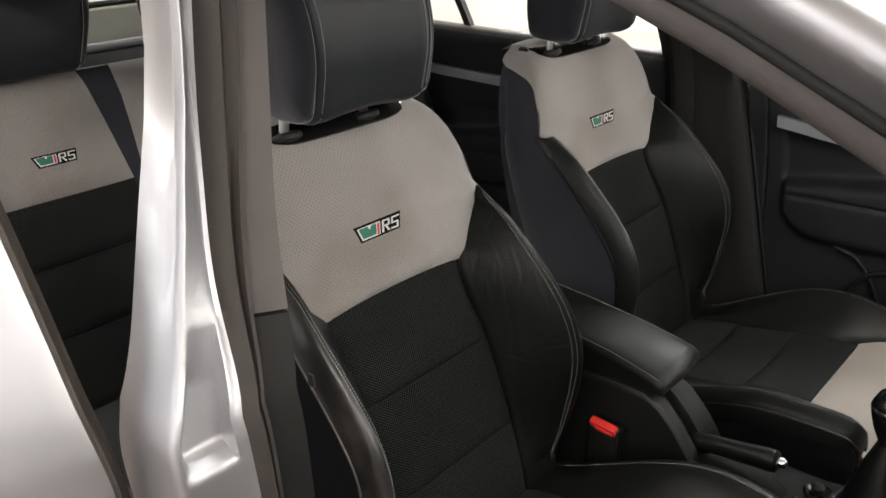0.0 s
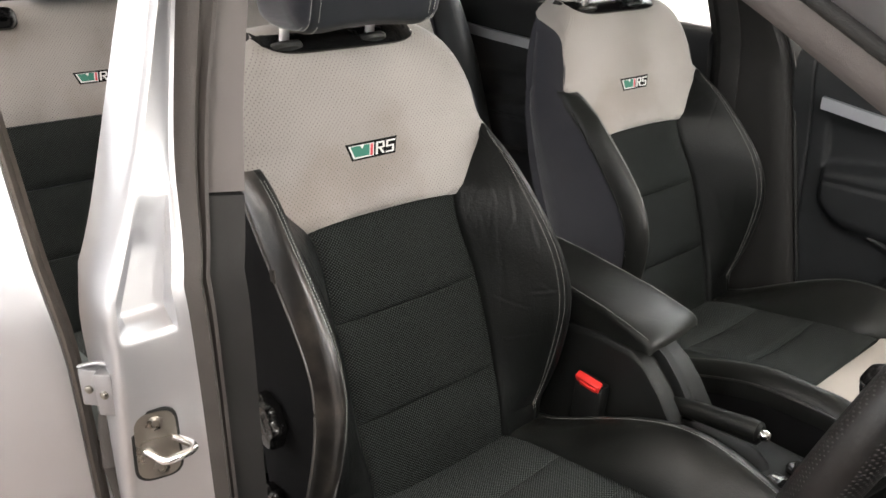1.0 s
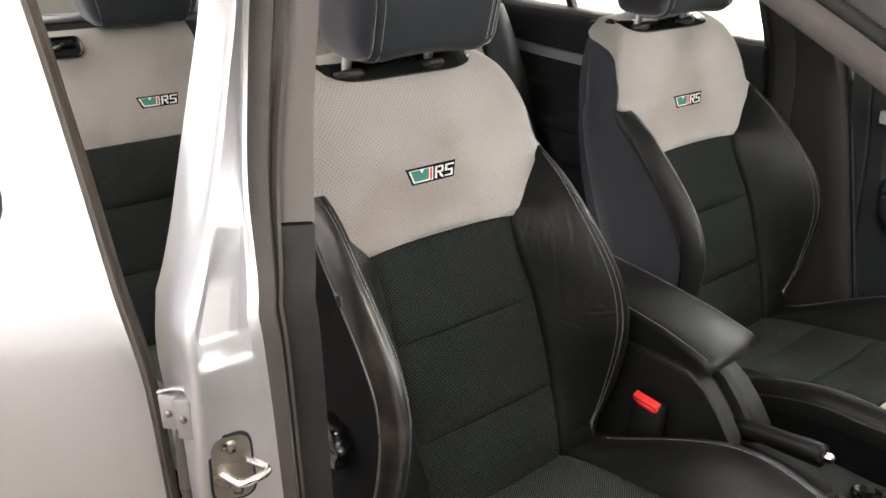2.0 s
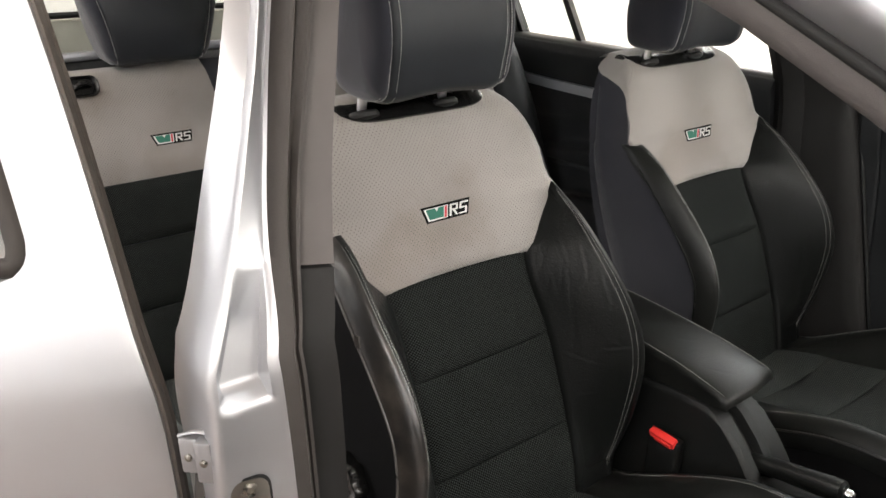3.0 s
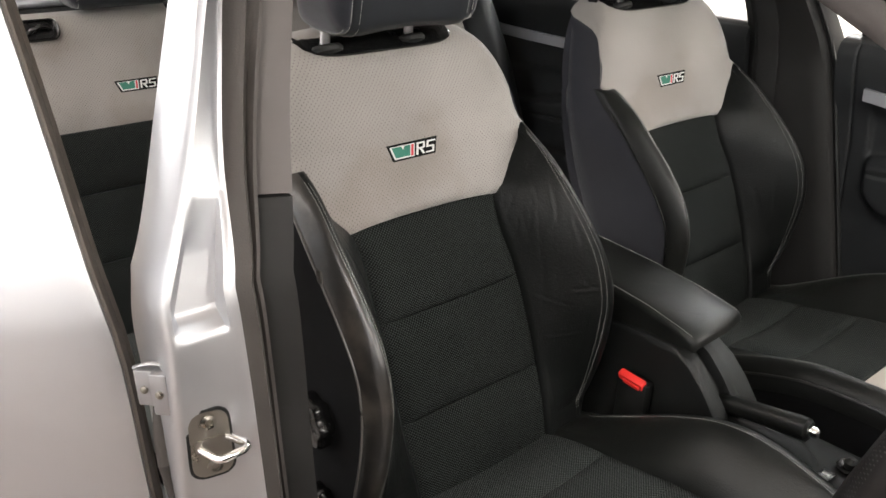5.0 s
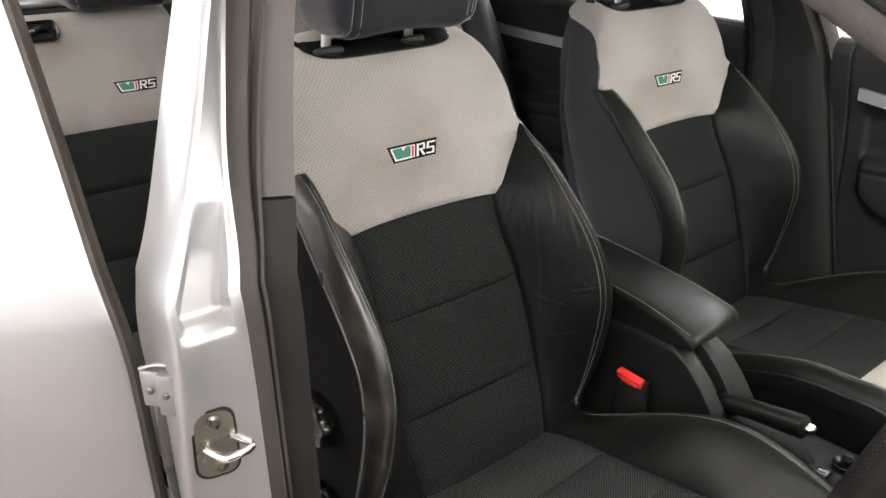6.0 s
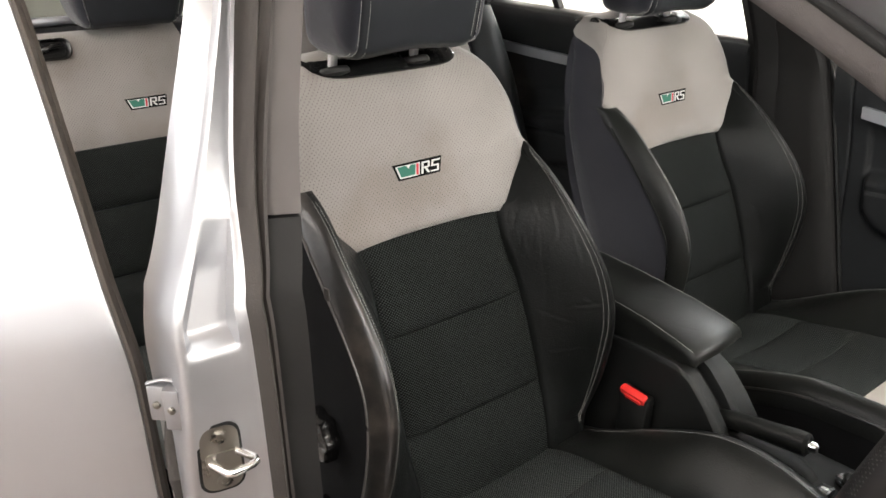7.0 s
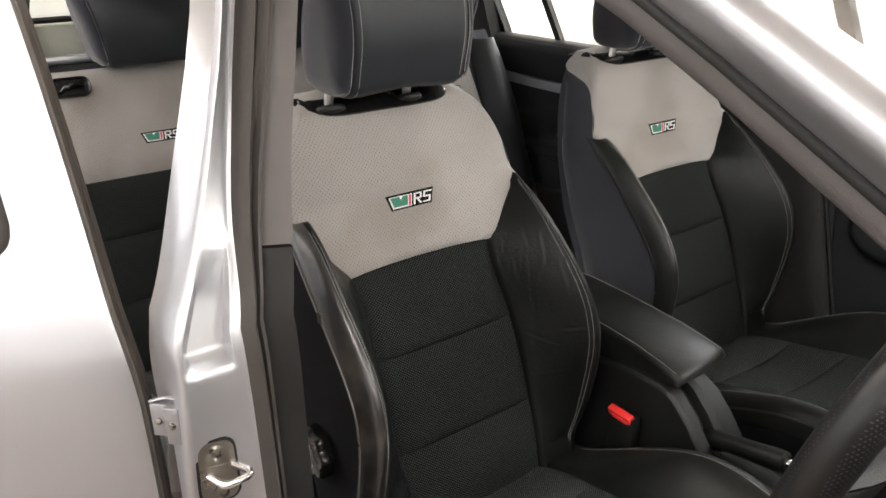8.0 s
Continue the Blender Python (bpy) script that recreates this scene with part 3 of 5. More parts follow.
part("window_frame", tube([fpt(0.02, BELT), fpt(0.30, 1.17, 0.02), fpt(0.60, 1.30, 0.02), fpt(0.85, 1.345), fpt(1.02, 1.33), fpt(1.05, 1.20), fpt(1.05, BELT)], 0.018, 10), RUBBER, open_door, "dark window frame")

# ---- front seats ----
SY = 0.008
seat = thing("car_seat", (0.25, SY, 0.24), "black leather sports seat with grey suede shoulder panel and white stitching", "car seat", "front seats")
XC = [(0.46, 0.150), (0.53, 0.138), (0.612, 0.116), (0.68, 0.097), (0.75, 0.075), (0.82, 0.044), (0.874, 0.023), (0.92, 0.008), (0.97, 0.0), (1.03, -0.012), (1.07, -0.028), (1.10, -0.048), (1.118, -0.075)]
XR = [(0.46, 0.125), (0.526, 0.145), (0.57, 0.163), (0.64, 0.186), (0.68, 0.196), (0.72, 0.202), (0.76, 0.198), (0.80, 0.184), (0.84, 0.157), (0.87, 0.131), (0.90, 0.102), (0.93, 0.070), (0.95, 0.042), (0.960, 0.027), (0.9675, 0.013)]
XB = [(0.44, 0.03), (0.60, -0.005), (0.728, -0.043), (0.793, -0.066), (0.88, -0.086), (0.99, -0.106), (1.057, -0.113), (1.10, -0.118), (1.12, -0.12)]
YP = [(0.46, 0.125), (0.62, 0.136), (0.75, 0.135), (0.874, 0.138), (0.90, 0.158), (0.94, 0.188), (0.967, 0.203)]
YR = [(0.46, 0.195), (0.60, 0.198), (0.90, 0.197), (0.95, 0.194), (0.967, 0.200)]
YN = [(0.46, 0.195), (0.60, 0.198), (0.88, 0.197), (0.92, 0.192), (0.95, 0.187), (0.9675, 0.186)]        # the outer side's crest
YO = [(0.46, 0.228), (0.60, 0.230), (0.75, 0.230), (0.87, 0.229), (0.93, 0.224), (0.967, 0.214)]
XO = [(0.46, 0.11), (0.57, 0.150), (0.64, 0.172), (0.706, 0.182), (0.749, 0.178), (0.803, 0.150), (0.866, 0.102), (0.912, 0.062), (0.94, 0.034), (0.9675, 0.006)]


def sv(table, q):
    return float(spline(table, q))


def back_panel(name, z0, z1, mat, label, bulge, dip=0.0, sag=(1, 1)):
    """A padded cloth panel; sag: whether its lower and upper seams hang in the middle."""
    rows = []
    for f in np.r_[0, 0.01, 0.025, 0.05, np.linspace(0.1, 0.9, 13), 0.95, 0.975, 0.99, 1]:
        z = z0 + (z1 - z0) * f
        w = sv(YP, z) - 0.001
        puff = bulge * (1 - (1 - f) ** 16) * (1 - f ** 6)
        hang = 0.008 * (sag[0] * (1 - f) + sag[1] * f)
        rows.append([(sv(XC, z) - 0.009 + puff * (1 - abs(u) ** 8) + 0.010 * u * u - 0.004 * abs(u) ** 12, SY + u * w, z - hang * (1 - u * u) - dip * abs(u) ** 5 * f ** 3) for u in np.linspace(-1, 1, 25)])
    return part(name, slab(rows, (-0.03, 0, 0)), mat, seat, label)


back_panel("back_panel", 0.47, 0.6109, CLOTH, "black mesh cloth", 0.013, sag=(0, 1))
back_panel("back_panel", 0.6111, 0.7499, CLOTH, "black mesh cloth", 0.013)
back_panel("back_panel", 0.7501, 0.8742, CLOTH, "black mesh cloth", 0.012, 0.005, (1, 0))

# grey shoulder panel, wrapping over the top and round the upper sides
YG = [(0.8755, 0.136), (0.90, 0.157), (0.94, 0.188), (0.967, 0.205), (1.0, 0.1995), (1.04, 0.1905), (1.075, 0.1765), (1.10, 0.158), (1.112, 0.145), (1.118, 0.136)]
XS = [(0.8755, 0.0), (0.967, 0.0), (1.03, -0.018), (1.06, -0.034), (1.075, -0.060), (1.085, -0.095), (1.095, -0.118), (1.12, -0.12)]
rows = []
for z in list(np.linspace(0.8755, 0.967, 9)) + list(np.linspace(0.975, 1.118, 16)):
    w, xc = sv(YG, z), sv(XC, z)
    puff = 0.006 * min(1, (z - 0.8755) / 0.01)
    drop = 0.008 * min(1, max(0, z - 0.955) / 0.03)
    row = [(xc + puff + 0.008 * u * u * (z < 0.97) - (0.004 if z < 0.96 else drop) * abs(u) ** 9, SY + u * w, z - 0.005 * abs(u) ** 5 * max(0, 1 - (z - 0.8755) / 0.035)) for u in np.linspace(-1, 1, 31)]
    xs = min(sv(XS, z), sv(XC, z) - 0.003)
    if z > 0.955:
        left = [(xs * g + row[0][0] * (1 - g), SY - w - 0.004 * g, z) for g in (1.0, 0.6, 0.3)]
    else:
        left = [(row[0][0] - 0.003 * g, SY - w - 0.0005 * g, z) for g in (1.0, 0.6, 0.3)]
    right = [(x, 2 * SY - y, zz) for x, y, zz in reversed(left)]
    rows.append(left + row + right)
last = rows[-1]
for x, dz in ((-0.092, 0.008), (-0.110, 0.012), (-0.128, 0.008)):
    rows.append([(min(x, q[0] - 0.001), SY + (q[1] - SY) * (1 - 0.06 * dz / 0.012), 1.118 + dz * (1 - 0.5 * abs((q[1] - SY) / 0.14) ** 4)) for q in last])
offs = [[(0, 0.016, -0.004) if j < 3 else (0, -0.016, -0.004) if j > 33 else (-0.02, 0, -0.008) for j in range(37)] for _ in rows]
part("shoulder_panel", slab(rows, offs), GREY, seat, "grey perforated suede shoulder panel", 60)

# side bolsters; creases: sharp folds worn into the inner side's leather, each from (y, z) to (y, z)
CREASES = [((0.186, 0.895), (0.161, 0.820), 0.0011), ((0.188, 0.856), (0.178, 0.795), 0.0010), ((0.170, 0.733), (0.194, 0.746), 0.0015), ((0.136, 0.724), (0.170, 0.706), 0.0010), ((0.172, 0.900), (0.158, 0.850), 0.0006), ((0.176, 0.752), (0.192, 0.738), 0.0008), ((0.140, 0.655), (0.182, 0.668), 0.0007)]
INNER = [*np.linspace(0, 0.86, 36), 0.90, 0.935, 0.965, 1.0]


def outer_steps(z, side):
    """Steps across the outer roll: two stitch lines with a groove between, then the strip."""
    seam = 0.10 if side > 0 else 0.18 + 0.20 * min(1, max(0, (z - 0.78) / 0.15))
    first = 0.03 if side > 0 else seam - 0.15
    return [first, (first + seam) / 2, seam, *np.linspace(seam + 0.06, 0.93, 7), 1.0]


NI = len(INNER)
SEAMS = (INNER.index(0.90), INNER.index(0.965))
ZB = list(np.linspace(0.46, 0.93, 190)) + list(np.linspace(0.932, 0.9675, 18))


def fold(y, z):
    """Raised lip and groove of each crease, fading at its ends, over soft hollows."""
    d = 0.0012 * math.sin(31 * z + 40 * y) * math.sin(55 * y - 9 * z)
    for (ya, za), (yb, zb), deep in CREASES:
        ly, lz = yb - ya, zb - za
        n = math.hypot(ly, lz)
        along = ((y - ya) * ly + (z - za) * lz) / n
        off = ((z - za) * ly - (y - ya) * lz) / n + 0.0015 * math.sin(along * 90)
        end = max(0.0, min(1.0, along / n * 4, (1 - along / n) * 4))
        d += deep * end * (math.exp(-(off / 0.0016) ** 2) - 0.8 * math.exp(-((off - 0.0034) / 0.0022) ** 2))
    return d


def bolster_rows(side, creased_by):
    rows = []
    for z in ZB:
        yp, yr, yo, xp, xr = min(sv(YP, z), sv(YR if side > 0 else YN, z) - 0.002), sv(YR if side > 0 else YN, z), sv(YO, z) - 0.006 * (side > 0), sv(XC, z) + 0.008, sv(XR, z)
        xr = max(xr, xp + 0.002)
        inner = []
        for u in INNER:
            y = yp + (yr - yp) * u - 0.004 * (u == 0)
            flat = min(1, (xr - xp) / 0.05) * min(1, u * 8, (0.93 - u) * 12) if u < 0.93 else 0
            groove = 0.0016 * math.exp(-((u - 0.9325) / 0.013) ** 2)
            inner.append((xp + (xr - xp) * (1 - (1 - u) ** 1.04) - 0.006 * (u == 0) + flat * creased_by * fold(y, z) - groove, y))
        xo = min(sv(XO, z), xr + 0.012)
        bow = (0.006 if side < 0 else 0.003) + (0.014 if side < 0 else 0.004) * min(1, (xr - xp) / 0.05)
        outer = [(xr + (xo - xr) * u + bow * math.sin(math.pi * u) - 0.004 * (u == 1) - 0.0014 * (k == 1 and side < 0), yr + (yo - yr) * u) for k, u in enumerate(outer_steps(z, side))]
        rows.append([(x, SY + side * y, z) for x, y in inner + outer])
    return rows


def bolster_skin(rows, side):
    return slab([r[:NI + 3] for r in rows], [[(-0.02, -side * 0.004 * (j > NI - 1), 0) for j in range(NI + 3)] for z in ZB])


for side in (-1, 1):
    rows = bolster_rows(side, 1.0)
    bolster = part("back_bolster", bolster_skin(rows, side), LEATHER, seat, "black leather bolster with white double stitching", 70)
    part("outer_strip", slab([r[NI + 2:] for r in rows[::3]], [[(-0.02, -side * 0.004, 0)] * 9 for z in ZB[::3]]), WORN_SHEEN if side < 0 else LEATHER, bolster, "worn shiny black leather strip, some of its sheen in the colour" if side < 0 else "black leather outer roll", 70)
    nrm = grid_normals(rows) * (side)
    nrm = nrm * np.sign((nrm[..., :1] + 1e-9))
    for col in SEAMS if side > 0 else (NI, NI + 2):
        part("stitching", stitches([r[col] for r in rows[24::4]], nrm[24::4, col], width=0.0006), THREAD, bolster, "pale thread stitching", 0)
    part("piping", tube([(r[-1][0] - 0.001, r[-1][1], r[-1][2]) for r in rows[24:-12:4]], 0.0019, 8), PIPING_GLINT if side < 0 else LEATHER, bolster, "thin piping with its highlight painted grey" if side < 0 else "thin black piping")


def side_cloth(owner, shift, side, mat, label):
    """Cloth from the bolster's edge round to the back of the seat."""
    rows = []
    for z in list(np.linspace(0.42, 0.955, 20)) + list(np.linspace(0.97, 1.094, 10)):
        if z < 0.967:
            xr = max(sv(XR, max(z, 0.46)), sv(XC, max(z, 0.46)) + 0.01)
            x0 = min(sv(XO, max(z, 0.46)), xr + 0.012) - 0.002
            y0 = sv(YO, max(z, 0.46)) - 0.001 - 0.006 * (side > 0)
        else:
            x0, y0 = min(sv(XS, z), sv(XC, z) - 0.003) + 0.001, sv(YG, z) + 0.0035
        xb = min(sv(XB, z), x0 - 0.002)
        rows.append([(x0 + (xb - x0) * u, SY + side * (y0 + (0.004 if z < 0.9 else -0.004) * math.sin(math.pi * min(1, u * 1.15)) - 0.02 * max(0, u - 0.8) / 0.2), z) for u in (0, 0.15, 0.3, 0.5, 0.7, 0.8, 0.9, 1.0)])
    bm = slab(rows, (0, -side * 0.015, 0))
    bmesh.ops.translate(bm, vec=shift, verts=bm.verts)
    part("back_side", bm, mat, owner, label, 60)

side_cloth(seat, (0, 0, 0), 1, NAVY, "dark navy suede side")
part("back_shell", slab([[(sv(XB, z) - 0.012 + 0.012 * u * u, SY + u * (sv(YG, z) if z > 0.967 else sv(YO, max(z, 0.46)) - 0.012), z) for u in np.linspace(-1, 1, 13)] for z in np.linspace(0.42, 1.112, 24)], (0.02, 0, 0)), NAVY, seat, "dark back shell", 60)

# black plate and the headrest on its posts
PLATE = []
for u in np.linspace(-1, 1, 25):
    top = 1.123
    zlow = 1.0955 + 0.017 * abs(u) ** 7
    PLATE.append([(sv(XC, z) + 0.0085 - 0.02 * abs(u) ** 10, SY - 0.006 + u * 0.136, z + 0.003) for z in (zlow, zlow + 0.003, 1.105, 1.114)] + [(-0.092, SY - 0.006 + u * 0.136, 1.1225)])
part("post_plate", slab(PLATE, (-0.006, 0, -0.006)), GLOSS, seat, "gloss black plate under the headrest posts", 50)
for side in (-1, 1):
    at = (-0.056, SY - 0.029 + side * 0.0695, 1.104)
    collar = part("post_collar", lathe([(0.012, -0.01), (0.0245, -0.004), (0.025, 0.001), (0.022, 0.005), (0.012, 0.0065), (0.008, 0.0066)], pose(*at, 0, -18, 0), 24), PLASTIC, seat)
    part("headrest_post", tube([(at[0] - 0.006, at[1], at[2] - 0.02), (at[0], at[1], at[2]), (at[0] + 0.008, at[1], at[2] + 0.04)], 0.0068, 16), SATIN, seat, "chrome headrest post")

HEAD = [(0.014, 1.140), (0.024, 1.170), (0.032, 1.200), (0.034, 1.235), (0.028, 1.270), (0.012, 1.300), (-0.016, 1.318), (-0.046, 1.310), (-0.072, 1.284), (-0.094, 1.240), (-0.103, 1.200), (-0.101, 1.160), (-0.092, 1.137), (-0.050, 1.1275), (-0.010, 1.1265), (0.005, 1.131)]
HY = SY + 0.002


def head_ring(y, grow):
    c = np.array([-0.035, 1.22])
    out = []
    n = len(HEAD)
    for i in range(n * 3):
        a, b = np.array(HEAD[i // 3]), np.array(HEAD[(i // 3 + 1) % n])
        p0, p3 = np.array(HEAD[i // 3 - 1]), np.array(HEAD[(i // 3 + 2) % n])
        t = i % 3 / 3
        p = 0.5 * (2 * a + (b - p0) * t + (2 * p0 - 5 * a + 4 * b - p3) * t * t + (3 * a - p0 - 3 * b + p3) * t ** 3)
        q = p - c
        p = p + q / np.linalg.norm(q) * grow
        out.append((p[0], HY + y, p[1]))
    return out


main = [head_ring(y, g) for y, g in ((-0.099, -0.006), (-0.097, -0.001), (-0.092, 0.002), (-0.075, 0.003), (-0.04, 0.0), (0, -0.002), (0.04, 0.0), (0.075, 0.003), (0.092, 0.002), (0.097, -0.001), (0.099, -0.006))]
headrest = part("headrest_cushion", loft(main), HEADLEATHER, seat, "black leather headrest", 70)
for side in (-1, 1):
    part("headrest_side", loft([head_ring(side * y, g) for y, g in ((0.097, -0.012), (0.100, -0.002), (0.106, -0.002), (0.113, -0.008), (0.118, -0.018), (0.121, -0.034), (0.1215, -0.052))]), NAVY, headrest, "dark navy suede side panel", 70)
    for y, g in ((0.090, 0.0026), (0.1015, -0.0015)):
        loop = head_ring(side * y, g)
        loop.append(loop[0])
        nrm = [(p[0] + 0.035, side * 0.05, p[2] - 1.22) for p in loop]
        part("stitching", stitches(loop, nrm), THREAD, headrest, "pale thread stitching", 0)
    low_edge = [p for p in head_ring(side * 0.1085, -0.0028) if p[2] < 1.1385]
    part("stitching", stitches(sorted(low_edge), [(0, side * 1.0, -0.6)] * len(low_edge)), THREAD, headrest, "pale thread stitching", 0)

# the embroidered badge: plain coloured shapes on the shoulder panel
def badge(parent, y, z, w, slope, xbot):
    """Shapes in a plane that follows the panel; slope: the panel's lean."""
    m = Matrix.Translation((xbot, y, z)) @ Matrix(((0, slope[0], slope[1], 0), (1, 0, 0, 0), (0, slope[1], -slope[0], 0), (0, 0, 0, 1)))
    s = lambda pts, d0, d1: loft([[m @ Vector((px * w, py * 0.66 * w, d)) for px, py in pts] for d in (d0, d1)])
    back = part("badge", s([(-0.47, -0.225), (0.47, -0.225), (0.54, 0.225), (-0.57, 0.225)], 0, 0.0012), BLACKTHREAD, parent, "embroidered badge in green, red, black and silver", 0)
    part("badge_border", s([(-0.43, -0.175), (-0.005, -0.175), (0.03, 0.165), (-0.51, 0.165)], 0.0011, 0.0017), WHITETHREAD, back, "", 0)
    part("green_block", s([(-0.405, -0.135), (-0.10, -0.135), (-0.07, 0.150), (-0.185, 0.150), (-0.235, 0.045), (-0.275, 0.150), (-0.475, 0.150)], 0.0016, 0.0022), GREEN, back, "green block", 0)
    part("red_bar", s([(-0.078, -0.155), (-0.028, -0.155), (0.004, 0.150), (-0.045, 0.150)], 0.0016, 0.0022), REDTHREAD, back, "red bar", 0)
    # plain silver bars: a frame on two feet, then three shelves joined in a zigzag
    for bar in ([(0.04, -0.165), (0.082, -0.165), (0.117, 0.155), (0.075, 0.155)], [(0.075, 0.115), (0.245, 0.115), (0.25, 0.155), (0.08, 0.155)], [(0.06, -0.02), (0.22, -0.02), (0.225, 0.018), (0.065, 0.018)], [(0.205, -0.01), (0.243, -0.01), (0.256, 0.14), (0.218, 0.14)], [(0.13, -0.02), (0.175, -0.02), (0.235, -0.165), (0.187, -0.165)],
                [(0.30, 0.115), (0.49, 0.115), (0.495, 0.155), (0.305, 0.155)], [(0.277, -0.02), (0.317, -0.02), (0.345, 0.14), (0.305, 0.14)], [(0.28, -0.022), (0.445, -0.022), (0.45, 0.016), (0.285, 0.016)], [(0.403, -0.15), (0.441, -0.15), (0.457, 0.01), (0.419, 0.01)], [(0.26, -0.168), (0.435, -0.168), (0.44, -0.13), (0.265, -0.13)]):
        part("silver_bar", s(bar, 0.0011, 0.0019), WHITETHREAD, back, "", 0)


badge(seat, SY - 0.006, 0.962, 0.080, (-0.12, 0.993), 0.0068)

passenger = copy_thing(seat, pose(0.25 - 0.08, SY + 0.705, 0.24 - 0.002))
ROOT[passenger] = Vector((0.25 - 0.08, SY + 0.705, 0.24 - 0.002))
tagged(passenger, "black leather passenger sports seat with grey suede shoulder panel")
# the passenger's leather is hardly creased: its two bolsters take skins of their own
for worn, side in zip([ob for ob in passenger.children if ob.name.startswith("back_bolster")], (-1, 1)):
    stand_in = part("back_bolster", bolster_skin(bolster_rows(side, 0.25), side), LEATHER, seat, "", 70)
    worn.data = stand_in.data
    bpy.data.objects.remove(stand_in)
    skin = bolster_rows(side, 0.25)
    nrm = grid_normals(skin) * side
    nrm = nrm * np.sign((nrm[..., :1] + 1e-9))
    cols = iter(SEAMS if side > 0 else (NI, NI + 2))
    for piece in worn.children:
        if piece.name.startswith("stitching"):
            col = next(cols)
            stand_in = part("stitching", stitches([r[col] for r in skin[24::4]], nrm[24::4, col], width=0.0010 if side < 0 else 0.0006), THREAD, seat, "", 0)
            piece.data = stand_in.data
            bpy.data.objects.remove(stand_in)
        if piece.name.startswith("outer_strip"):
            piece.material_slots[0].link = "OBJECT"
            piece.material_slots[0].material = SUPPLE
            tagged(piece, "glossy black leather strip")
        if piece.name.startswith("piping"):
            piece.material_slots[0].link = "OBJECT"
            piece.material_slots[0].material = LEATHER
            tagged(piece, "thin black piping")

# seat cushion
ZC = [(0.10, 0.478), (0.14, 0.488), (0.20, 0.503), (0.30, 0.515), (0.40, 0.528), (0.50, 0.534), (0.57, 0.528), (0.62, 0.505), (0.65, 0.465), (0.662, 0.41)]
ZR = [(0.10, 0.475), (0.14, 0.487), (0.20, 0.517), (0.27, 0.560), (0.335, 0.591), (0.42, 0.613), (0.49, 0.609), (0.55, 0.592), (0.59, 0.568), (0.612, 0.545)]

ZR_LOW = [(0.10, 0.475), (0.20, 0.503), (0.26, 0.528), (0.315, 0.548), (0.396, 0.573), (0.455, 0.586), (0.54, 0.588), (0.583, 0.586), (0.605, 0.579), (0.62, 0.565)]


ZR_FAR = [(0.10, 0.475), (0.174, 0.510), (0.221, 0.532), (0.284, 0.563), (0.343, 0.589), (0.392, 0.605), (0.44, 0.610), (0.487, 0.604), (0.524, 0.593), (0.57, 0.575), (0.612, 0.545)]


